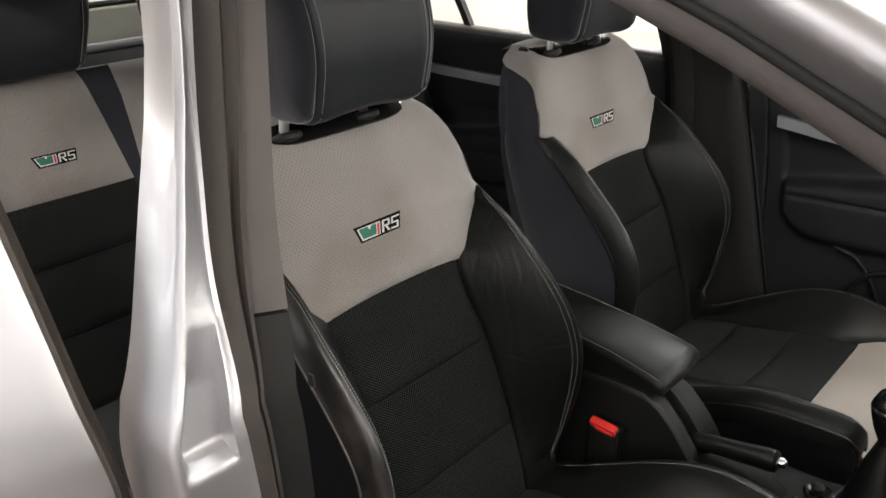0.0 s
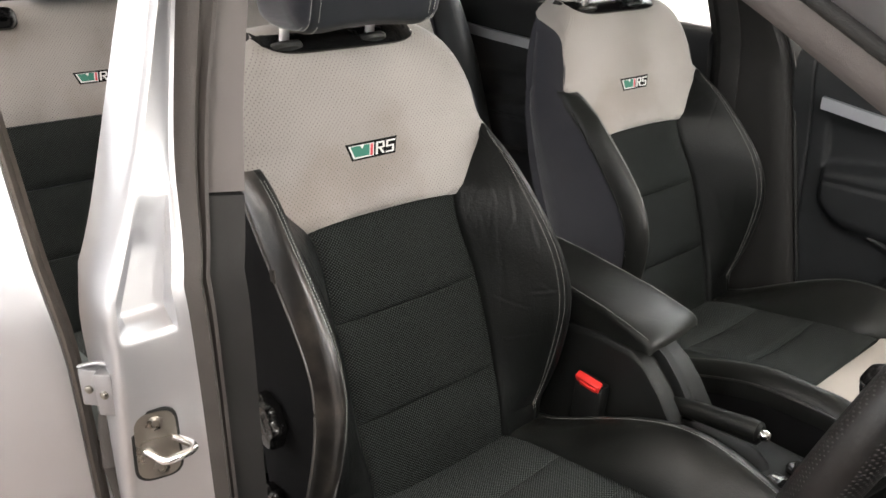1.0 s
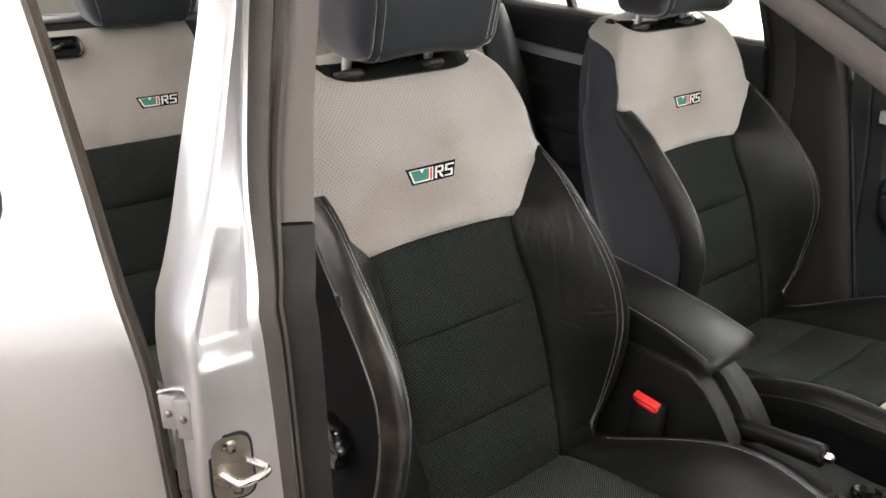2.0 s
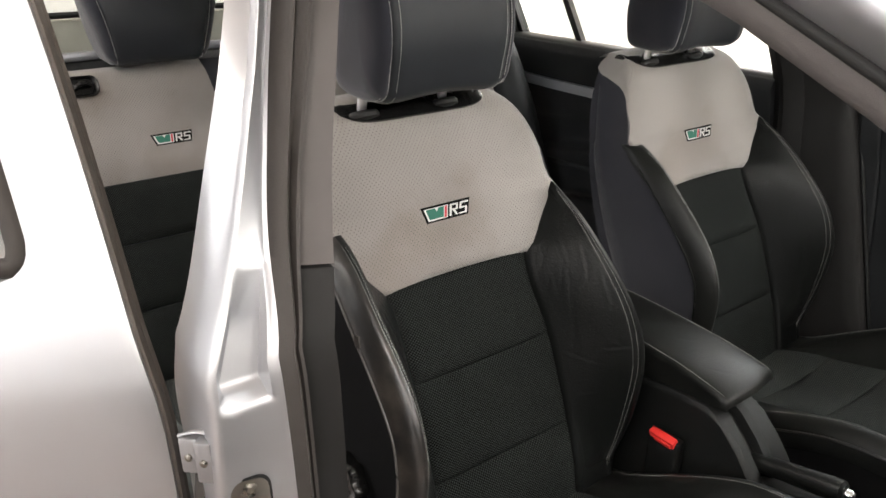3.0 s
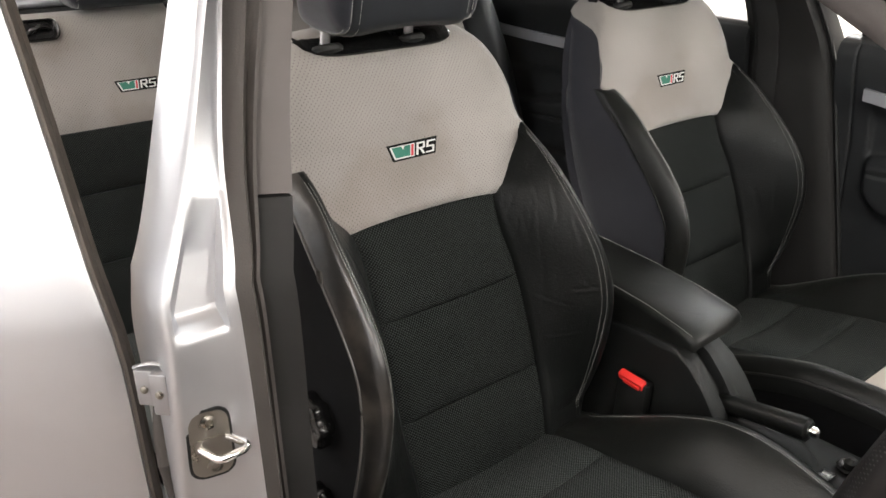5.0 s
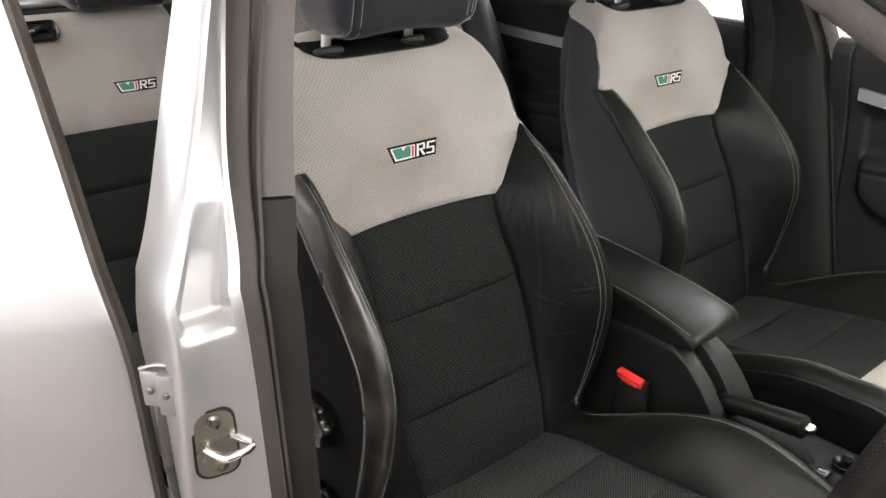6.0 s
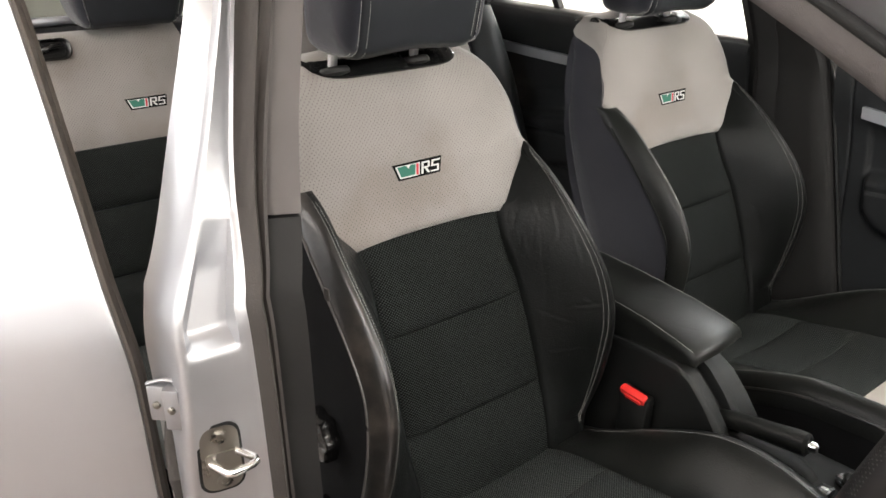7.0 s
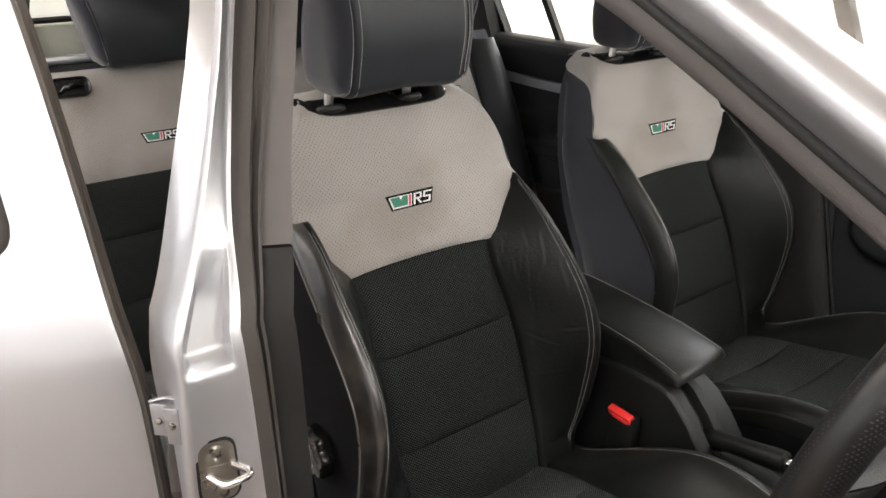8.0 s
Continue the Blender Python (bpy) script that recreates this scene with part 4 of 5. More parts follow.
def cushion(owner, shift, crest, leather):
    """Panels, bolsters and base; crest: the outer bolster's height along the seat."""

    def add(name, bm, mat, parent, label="", smooth=40):
        bmesh.ops.translate(bm, vec=shift, verts=bm.verts)
        return part(name, bm, mat, parent, label, smooth)

    def panel(name, x0, x1, mat, label, wide=False):
        rows = []
        for f in np.linspace(0, 1, 15):
            x = x0 + (x1 - x0) * f
            w = 0.132 if not wide else float(spline([(0.49, 0.136), (0.53, 0.160), (0.58, 0.180), (0.612, 0.20), (0.625, 0.23), (0.67, 0.235)], x))
            puff = 0.006 * (1 - abs(2 * f - 1) ** 7)
            rows.append([(x, SY + u * w, sv(ZC, x) + puff * (1 - abs(u) ** 8) + (0.30 * max(0.0, abs(u) * w - 0.128) * max(0.0, 1 - max(0.0, x - 0.60) / 0.02) if wide else 0.012 * u * u) - 0.006 * abs(u) ** 12 * (not wide)) for u in np.linspace(-1, 1, 21)])
        add(name, slab(rows, (-0.01, 0, -0.03)), mat, owner, label)

    panel("cushion_panel", 0.10, 0.2598, CLOTH_FLAT_LIT, "black mesh cloth")
    panel("cushion_panel", 0.2602, 0.3798, CLOTH_FLAT_LIT, "black mesh cloth")
    panel("cushion_panel", 0.3802, 0.497, CLOTH_FLAT_LIT, "black mesh cloth")
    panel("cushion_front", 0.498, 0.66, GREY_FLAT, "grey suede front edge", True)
    for side in (-1, 1):
        rows = []
        for x in list(np.linspace(0.10, 0.59, 32)) + [0.60, 0.608, 0.613]:
            zp, zr = sv(ZC, x) + 0.010, sv(crest if side < 0 else ZR_FAR, x)
            zr = max(zr, zp + 0.003)
            end = max(0, x - 0.585) / 0.028
            foot = 0.130 + 0.048 * max(0.0, min(1.0, (x - 0.47) / 0.10))
            inner = [(foot + (0.200 - foot) * u, zp + (zr - zp) * (1 - (1 - u) ** 1.3) - 0.006 * (u == 0)) for u in [*np.linspace(0, 0.82, 7), 0.935, 1.0]]
            outer = [(0.200 + 0.032 * u, zr - 0.017 * u ** 1.6 + 0.004 * math.sin(math.pi * u) - 0.003 * (u == 1)) for u in (0.08, 0.18, 0.3, 0.5, 0.7, 0.88, 1.0)]
            rows.append([(x, SY + side * y * (1 - 0.04 * end * end), z - 0.012 * end * end) for y, z in inner + outer])
        bolster = add("cushion_bolster", slab(rows, (0, 0, -0.03)), leather, owner, "black leather cushion bolster", 70)
        nrm = grid_normals(rows)
        nrm = nrm * np.sign(nrm[..., 2:] + 1e-9)
        for col in (9,):
            add("stitching", stitches([r[col] for r in rows[4:]], nrm[4:, col], width=0.0007 if crest is ZR else 0.0010), THREAD, bolster, "pale thread stitching", 0)
        add("piping", tube([r[-1] for r in rows[5:]], 0.0024, 8), WORN_SHEEN, bolster, "thin leather piping")
        add("side_valance", slab([[(r[-1][0] - 0.004, SY + side * (0.229 - 0.006 * u), r[-1][2] - 0.001 - u * (r[-1][2] - 0.40)) for u in np.linspace(0, 1, 6)] for r in rows[::2]], (0, -side * 0.02, 0)), OUTCLOTH, owner, "black cloth cushion side", 60)
    add("seat_base", block((0.50, 0.44, 0.16), (0.33, SY, 0.38), 0.03, 3), PLASTIC, owner, "black seat base")
    for side in (-1, 1):
        add("seat_rail", block((0.60, 0.04, 0.06), (0.33, SY + side * 0.19, 0.27), 0.006), STEEL, owner, "steel seat rail")


side_cloth(seat, (0, 0, 0), -1, OUTCLOTH, "black cloth outer side")
side_cloth(passenger, (-0.08, 0.705, -0.002), -1, NAVY, "dark navy suede side")
cushion(seat, Vector((0, 0, 0)), ZR, SUPPLE)
cushion(passenger, Vector((-0.08, 0.705, -0.012)), ZR_LOW, SUPPLE)
# ---- end of front seats ----

# driver seat extras: buckle, adjuster wheel, tag
stalk = part("buckle", block((0.056, 0.022, 0.085), (0.208, 0.266, 0.536), 0.005, 2, (0, 6, 0)), PLASTIC, seat, "black belt buckle beside the seat")
part("release_button", block((0.048, 0.014, 0.016), (0.211, 0.2585, 0.5755), 0.003, 2, (24, 7, 0)), RED, stalk, "bright red release button")
part("button_recess", block((0.032, 0.003, 0.008), (0.2135, 0.2515, 0.5705), 0.001, 1, (24, 7, 0)), RED, stalk)
def knob(at, radius, lobes, depth):
    """A lobed knob on the seat's outer side, turned from rings whose radius waves."""
    m = pose(*at, 90, 0, 0)
    rings = []
    for r, h in ((0.30, 0.0), (0.92, 0.0), (1.0, 0.15), (1.0, 0.72), (0.90, 0.95), (0.55, 1.0), (0.45, 0.85), (0.05, 0.85)):
        wave = 0.09 if r > 0.8 else 0.0
        rings.append([m @ Vector((radius * r * (1 + wave * math.cos(lobes * a)) * math.cos(a), radius * r * (1 + wave * math.cos(lobes * a)) * math.sin(a), depth * h)) for a in (2 * math.pi * k / 48 for k in range(48))])
    return loft(rings)


part("lumbar_knob", knob((0.080, -0.226, 0.655), 0.036, 7, 0.024), GLOSS, seat, "gloss black lobed adjuster knob", 50)
recliner = part("recline_wheel", knob((0.075, -0.226, 0.500), 0.044, 14, 0.020), GLOSS, seat, "gloss black recline wheel", 50)
part("wheel_ring", tube([(0.075 + 0.033 * math.cos(a), -0.2475, 0.500 + 0.033 * math.sin(a)) for a in np.linspace(0, 2 * math.pi, 33)], 0.0016, 8), CHROME, recliner, "thin chrome ring")
part("tag", block((0.010, 0.003, 0.016), (0.138, -0.240, 0.878), 0.0008, 1), RUBBER, seat, "small dark sewn tag")

# ---- car shell ----
part("floor_pan", block((2.6, 1.34, 0.06), (0.1, MID, 0.21), 0.01), CARPET, body, "black carpeted car floor")


def mirror_y(p):
    return Vector((p[0], 2 * MID - p[1], p[2]))


# the door seal's line up the windscreen pillar and along the roof
RAIL = [(1.20, -0.372, 0.962), (1.0, -0.316, 1.072), (0.9, -0.289, 1.124), (0.8, -0.263, 1.174), (0.7, -0.238, 1.224), (0.6, -0.216, 1.272), (0.48, -0.193, 1.322), (0.38, -0.180, 1.350), (0.25, -0.168, 1.372), (0.10, -0.163, 1.387), (-0.2, -0.162, 1.397), (-0.5, -0.165, 1.391), (-0.8, -0.178, 1.367), (-1.05, -0.20, 1.325)]
LINING = [(-0.026, -0.060), (-0.031, -0.040), (-0.031, -0.024), (-0.027, -0.012), (-0.019, -0.004), (-0.010, -0.0005), (-0.002, 0.0), (0.0, -0.004), (0.0, -0.06)]
LIP = [(-0.003, -0.003), (-0.002, 0.002), (0.001, 0.0045), (0.0045, 0.004), (0.007, 0.001), (0.007, -0.012), (-0.002, -0.020)]
SHELL = [(0.005, -0.003), (0.006, 0.001), (0.012, 0.0062), (0.019, 0.0118), (0.025, 0.0160), (0.030, 0.0188), (0.034, 0.0203), (0.038, 0.0206), (0.042, 0.0197), (0.046, 0.0172), (0.0495, 0.0125), (0.051, 0.006), (0.050, -0.004), (0.046, -0.03), (0.010, -0.03)]


def rail_rings(profile, flip):
    """Rings along the roof rail; profile: (up across the pillar, towards the outside)."""
    rings = []
    for i, p in enumerate(RAIL):
        a, b = Vector(RAIL[max(i - 1, 0)]), Vector(RAIL[min(i + 1, len(RAIL) - 1)])
        d = (b - a).normalized()
        outward = Vector((-d.y, d.x, 0)).normalized()
        outward = outward if outward.y < 0 else -outward
        up = d.cross(outward)
        up = up if up.z > 0 else -up
        ring = [Vector(p) + up * u + outward * o for u, o in profile]
        rings.append([mirror_y(q) for q in ring] if flip else ring)
    return rings


for flip in (False, True):
    part("roof_rail_trim", loft(rail_rings(LINING, flip)), TRIM, body, "grey-brown pillar lining", 60)
    part("rail_seal", loft(rail_rings(LIP, flip)), LOWTRIM, body, "dark rubber door seal", 60)
    part("roof_rail", loft(rail_rings(SHELL, flip)), SILVER, body, "silver painted roof rail and windscreen pillar", 60)

ROOFX = list(np.linspace(-1.05, 0.30, 12))


def rail_at(x):
    xs = [p[0] for p in reversed(RAIL)]
    return float(np.interp(x, xs, [p[1] for p in reversed(RAIL)])), float(np.interp(x, xs, [p[2] for p in reversed(RAIL)]))


def roof_rows(rise, inset):
    out = []
    for x in ROOFX:
        y, z = rail_at(x)
        w = MID - y - inset
        out.append([(x, MID + u * w, z + rise + 0.045 * (1 - u * u)) for u in np.linspace(-1, 1, 13)])
    return out


part("roof", slab(roof_rows(0.045, 0.02), (0, 0, 0.012)), SILVER, body, "silver painted roof", 60)
part("headliner", slab(roof_rows(0.004, 0.015), (0, 0, 0.012)), HEADLINER, body, "pale grey fabric headliner", 60)
screen = []
for x in np.linspace(0.30, 1.22, 8):
    y, z = rail_at(x)
    screen.append([(x + 0.10 * (1 - u * u), MID + u * (MID - y - 0.004), z + 0.046) for u in np.linspace(-1, 1, 11)])
glass = part("windscreen", slab(screen, (-0.002, 0, 0.005)), SCREEN, body, "clear windscreen glass")
glass.visible_shadow = False
part("driver_sill", block((1.1, 0.10, 0.22), (0.70, -0.385, 0.29), 0.02, 3), SILVER, body, "silver door sill")
part("rear_sill", block((1.05, 0.10, 0.22), (-0.45, -0.385, 0.29), 0.02, 3), SILVER, body, "silver door sill")
part("scuttle", block((0.30, 1.50, 0.55), (1.30, MID, 0.70), 0.04, 2), SILVER, body, "silver scuttle below the windscreen")
part("dashboard", loft([[(x, y, z) for x, z in ((1.16, 0.42), (1.00, 0.50), (0.92, 0.70), (0.94, 0.84), (1.02, 0.90), (1.20, 0.93))] for y in (-0.28, 0.0, 0.36, 0.7, 1.0)]), PLASTIC, body, "black dashboard", 30)

# ---- far side of the cabin: closed doors seen from inside ----
FY = 1.05
WEBBING = material("dark_belt_webbing", (0.022, 0.0215, 0.021), 0.75, spec=0.2, grain=("noise", 900), bump=0.4, vary=0.15, vary_scale=40)


def belt(x):
    return 1.018 - 0.079 * x


def far_lean(z, x):
    return -0.30 * max(0.0, z - belt(x))


def ramp(q):
    return 1 / (1 + math.exp(-max(-40, min(40, q))))


def card_depth(x, z, top):
    """How far the moulded card stands out at a place; x runs forward from the card's rear edge."""
    ledge = 0.775 + 0.08 * (x - 0.085)
    under = 0.646 + 0.055 * math.exp(-max(0, x - 0.09) / 0.035)
    rest = ramp((ledge - z) / 0.004) * ramp((z - under) / 0.006) * ramp((x - 0.086) / 0.003)
    hollow = ramp((z - ledge) / 0.004) * ramp((0.872 - z) / 0.006) * ramp((x - 0.080) / 0.002)
    line = math.exp(-((z - (0.752 - 0.04 * (x - 0.085))) / 0.004) ** 2) * ramp((x - 0.09) / 0.004)
    seam = math.exp(-((x - 0.040) / 0.0022) ** 2)
    return 0.021 * math.exp(-((z - (top - 0.03)) / 0.10) ** 2) + 0.030 * rest - 0.010 * hollow - 0.006 * line - 0.004 * seam - 0.012 * max(0, (z - (top - 0.027)) / 0.027) ** 2


def door_card(name, x0, x1, label):
    d = thing(name, ((x0 + x1) / 2, FY + 0.05, 0.30), label, "car door", "closed doors")
    xs = list(np.linspace(x0, x0 + 0.14, 57)) + list(np.linspace(x0 + 0.15, x1, 20))
    rows = [[(x, FY - card_depth(x - x0, 0.30 + (belt(x) - 0.30) * f, belt(x)), 0.30 + (belt(x) - 0.30) * f) for x in xs] for f in np.r_[np.linspace(0, 0.4, 6), np.linspace(0.42, 1, 88)]]
    part("door_card", slab(rows, (0, 0.03, 0)), DOORCARD, d, "black moulded door card", 50)
    part("door_skin", slab([[(x, FY + 0.115 - 0.02 * abs(z - 0.7) - 0.3 * max(0, z - 0.98), z) for x in np.linspace(x0, x1, 6)] for z in (0.28, 0.45, 0.6, 0.75, 0.9, 0.975)], (0, -0.012, 0)), SILVER, d, "", 50)
    part("window_ledge", slab([[(x, FY + dy - 0.006, belt(x) + dz) for x in np.linspace(x0, x1, 10)] for dy, dz in ((0.0, -0.004), (0.006, 0.004), (0.02, 0.008), (0.05, 0.010))], (0, 0, -0.012)), LEDGE, d, "satin black window ledge", 60)
    return d


front_door = door_card("passenger_door", 0.095, 1.12, "closed passenger door with black card and silver strip")
rear_left = door_card("far_rear_door", -1.02, -0.115, "closed rear door with black card and silver strip")


def strip(d, pts, h, label):
    part("trim_strip", slab([[(x, FY - 0.020 - 0.008 * k, z + h * (v - 0.5)) for x, z, k in pts] for v in (0, 0.1, 0.9, 1.0)], (0, 0.02, 0)), ALU, d, label, 50)


strip(rear_left, [(-0.93, 0.982, 0), (-0.91, 0.978, 1), (-0.80, 0.966, 1), (-0.60, 0.948, 1), (-0.40, 0.930, 1), (-0.20, 0.912, 1)], 0.026, "slim satin silver trim strip")
strip(front_door, [(0.162, 0.910, 1), (0.19, 0.905, 1), (0.25, 0.893, 1), (0.32, 0.880, 1), (0.45, 0.862, 1), (0.70, 0.838, 1), (0.95, 0.818, 1)], 0.024, "slim satin silver trim strip")
part("pocket_rim", tube([(0.295, FY - 0.010, 0.647), (0.325, FY - 0.012, 0.638), (0.347, FY - 0.012, 0.627), (0.365, FY - 0.012, 0.607), (0.385, FY - 0.012, 0.570), (0.40, FY - 0.010, 0.52)], 0.006, 8), PLASTIC, front_door, "curved door pocket rim")
part("speaker_rim", tube([(0.42 + 0.09 * math.cos(a), FY - 0.018, 0.52 + 0.09 * math.sin(a)) for a in np.linspace(0, 2 * math.pi, 25)], 0.006, 6), PLASTIC, front_door, "round loudspeaker rim")


def window(d, x0, x1, top, label, ends):
    """Frame posts, header and glass over a closed door."""
    def at(x, z, dy=0.0):
        return (x, FY + 0.03 + far_lean(z, x) + dy, z)
    for xa, xb, slant in ((x0, x0 + 0.035, -0.05), (x1 - 0.035, x1, -0.05))[:ends]:
        part("window_post", slab([[at(x + slant * (f ** 1.2), belt(x) + (top - belt(x)) * f) for x in (xa, (xa + xb) / 2, xb)] for f in np.linspace(0, 1, 8)], (0, 0.03, 0)), PLASTIC, d, "black window frame", 50)
    part("window_header", slab([[at(x, z) for x in np.linspace(x0 - 0.06, x1 - 0.04, 8)] for z in (top - 0.02, top, top + 0.03)], (0, 0.03, 0)), PLASTIC, d, "black window frame", 50)
    g = part("window_pane", slab([[at(x, z, 0.012) for x in np.linspace(x0, x1 - 0.01, 6)] for z in (belt(x0) - 0.02, 1.15, 1.25, top)], (0, 0.004, 0)), GLASS, d, label)
    g.visible_shadow = False


window(rear_left, -1.01, -0.105, 1.335, "clear rear side window glass", 2)
window(front_door, 0.12, 0.62, 1.335, "clear front side window glass", 1)
part("divider_bar", slab([[(-0.757 - 0.05 * f + dx, FY + 0.03 + far_lean(belt(-0.757) + 0.27 * f, -0.757), belt(-0.757) + 0.27 * f) for dx in (0, 0.012, 0.022)] for f in (0, 0.3, 0.6, 1)], (0, 0.02, 0)), RUBBER, rear_left, "black window divider bar", 50)

# far pillar between the doors, with its belt
FAR_P = []
for z in np.linspace(0.30, 1.37, 22):
    l = -0.30 * max(0, z - 1.0)
    xa, xb = -0.125 - 0.10 * max(0, z - 1.03), 0.130 - 0.162 * (z - 0.657) - 0.16 * max(0, z - 0.98)
    FAR_P.append([(xa, FY + 0.06 + l, z), (xa + 0.004, FY + 0.005 + l, z), (xa + 0.03, FY - 0.014 + l, z), (xa + 0.05, FY - 0.010 + l, z), (xa + 0.075, FY - 0.018 + l, z), (xa + 0.10, FY - 0.012 + l, z), (xb - 0.05, FY - 0.020 + l, z), (xb - 0.015, FY - 0.018 + l, z), (xb - 0.002, FY - 0.004 + l, z), (xb, FY + 0.06 + l, z)])
part("far_pillar_trim", loft(FAR_P), LOWTRIM, body, "dark grained pillar trim", 45)
part("far_pillar_seal", tube([(p[8][0] + 0.006, p[8][1], p[8][2]) for p in FAR_P], 0.005, 6), PLASTIC, body, "dark rubber door seal")
part("far_belt", slab([[(x - 0.10 * max(0, z - 1.03), FY - 0.024 - 0.30 * max(0, z - 1.0) - 0.002 * (1 - ((x + 0.055) / 0.024) ** 2), z) for x in (-0.079, -0.072, -0.055, -0.038, -0.031)] for z in np.linspace(0.42, 1.31, 14)], (0, 0.0025, 0)), WEBBING, body, "dark grey seat belt webbing")
part("far_sill", block((2.2, 0.12, 0.22), (0.05, 2 * MID + 0.385, 0.29), 0.02, 3), SILVER, body, "silver door sill")
for flip in (False, True):
    quarter = [[(x, 1.045 - 0.25 * max(0, z - 1.05), z) for x in (-0.995, -1.05, -1.3, -1.6, -1.85)] for z in (0.30, 0.7, 1.0, 1.1, 1.2, 1.30)]
    if flip:
        quarter = [[mirror_y(p) for p in row] for row in quarter]
    part("quarter_panel", slab([[(q[0], q[1] + (0.052 if not flip else -0.052), q[2]) for q in row] for row in quarter], (0, 0.02 * (-1 if flip else 1), 0)), SILVER, body, "silver rear quarter panel", 50)
    part("rear_quarter", slab(quarter, (0, 0.05 * (-1 if flip else 1), 0)), LOWTRIM, body, "dark rear quarter trim", 50)
part("hatch_lower", slab([[(-1.84 + 0.05 * (z - 0.4), y, z) for y in np.linspace(-0.30, 1.02, 6)] for z in (0.3, 0.6, 0.9, 1.06)], (-0.05, 0, 0)), SILVER, body, "silver tailgate")
part("hatch_trim", slab([[(-1.50 + dx, y, z) for y in np.linspace(-0.27, 0.99, 8)] for z, dx in ((1.10, 0), (1.15, 0.01), (1.205, 0.03), (1.21, 0.01))], (-0.03, 0, 0)), SHELF, body, "pale grey tailgate lining", 50)
part("hatch_bar", tube([(-1.47, y, 1.222) for y in np.linspace(-0.27, 0.99, 6)], 0.010, 8), PLASTIC, body, "black tailgate window edge")
hatch = part("hatch_glass", slab([[(x, y, z) for y in np.linspace(-0.25, 0.97, 5)] for x, z in ((-1.47, 1.225), (-1.25, 1.32), (-1.07, 1.375))], (0, 0, 0.005)), GLASS, body, "clear tailgate window glass")
hatch.visible_shadow = False
shelf = thing("parcel_shelf", (-1.22, MID, 1.09), "dark felt parcel shelf behind the rear seat", "shelf")
part("shelf_board", block((0.50, 1.26, 0.03), (-1.24, MID, 1.095), 0.008), CARPET, shelf)
part("shelf_rail", block((0.03, 1.20, 0.022), (-1.33, MID, 1.123), 0.006), ALU, shelf, "satin metal roller rail")

# ---- rear bench ----
bench = thing("rear_bench", (-0.75, MID, 0.24), "black cloth rear bench with grey suede panels and badges", "car seat")
XBK = [(0.44, -0.735), (0.60, -0.775), (0.80, -0.835), (0.965, -0.888), (1.06, -0.925), (1.10, -0.945), (1.125, -0.975)]


def rear_panel(y0, y1, z0, z1, mat, label, taper, bulge=0.010):
    rows = []
    for f in np.linspace(0, 1, 13):
        z = z0 + (z1 - z0) * f
        pull_in = taper * max(0, z - 0.889) / 0.23
        puff = bulge * (1 - abs(2 * f - 1) ** 6)
        rows.append([(sv(XBK, z) + puff * (1 - abs(u) ** 8) - 0.004 * abs(u) ** 12, (y0 + y1) / 2 + u * ((y1 - y0) / 2 - pull_in), z) for u in np.linspace(-1, 1, 15)])
    return part("rear_panel", slab(rows, (-0.06, 0, -0.01)), mat, bench, label, 50)


for y0, y1, taper in ((-0.290, 0.078, 0.030), (0.104, 0.616, 0.02), (0.642, 0.885, 0.020)):
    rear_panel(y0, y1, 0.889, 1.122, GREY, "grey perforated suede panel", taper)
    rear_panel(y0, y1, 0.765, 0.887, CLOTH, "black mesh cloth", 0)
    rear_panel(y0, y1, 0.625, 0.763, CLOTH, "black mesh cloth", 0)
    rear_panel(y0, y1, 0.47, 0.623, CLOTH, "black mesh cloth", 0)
part("bench_back", slab([[(sv(XBK, z) - 0.004, y, z) for y in np.linspace(-0.295, 0.99, 12)] for z in np.linspace(0.44, 1.12, 12)], (-0.10, 0, -0.01)), NAVY, bench, "dark suede backrest", 50)
part("bench_cushion", slab([[(x, y, 0.47 + 0.03 * math.sin((x + 0.75) * 4)) for y in np.linspace(-0.27, 0.99, 16)] for x in (-0.75, -0.65, -0.5, -0.38, -0.30, -0.27)], (0, 0, -0.20)), CLOTH_FLAT_LIT, bench, "black mesh cloth cushion", 50)
part("outer_bolster", slab([[(sv(XBK, z) + 0.045 * math.sin(math.pi * u) ** 0.7 + 0.01, 0.888 + 0.115 * u - 0.10 * max(0, z - 0.9) * u, z) for u in np.linspace(0, 1, 11)] for z in np.linspace(0.46, 1.10, 16)], (-0.05, 0, -0.01)), DOORCARD, bench, "black leather outer bolster", 60)
CATCH = pose(-0.9215, -0.240, 1.092, 0, 70, 0) @ pose(0, 0, 0, 0, 0, 90)
recess = part("catch_recess", loft([[CATCH @ Vector((x * k, y * k, h)) for x, y in rounded(0.088, 0.044, 0.016)] for k, h in ((1.0, -0.004), (1.0, 0.005), (0.94, 0.0075), (0.84, 0.006), (0.74, -0.001))]), GLOSS, bench, "gloss black catch surround", 50)
part("release_catch", tube([CATCH @ Vector(p) for p in ((-0.022, -0.010, 0.002), (-0.012, -0.002, 0.010), (0.004, 0.003, 0.013), (0.018, 0.004, 0.011), (0.027, 0.000, 0.004))], [0.004, 0.0075, 0.0085, 0.0075, 0.005], 12, 0.7), GLOSS, recess, "gloss black backrest release catch")
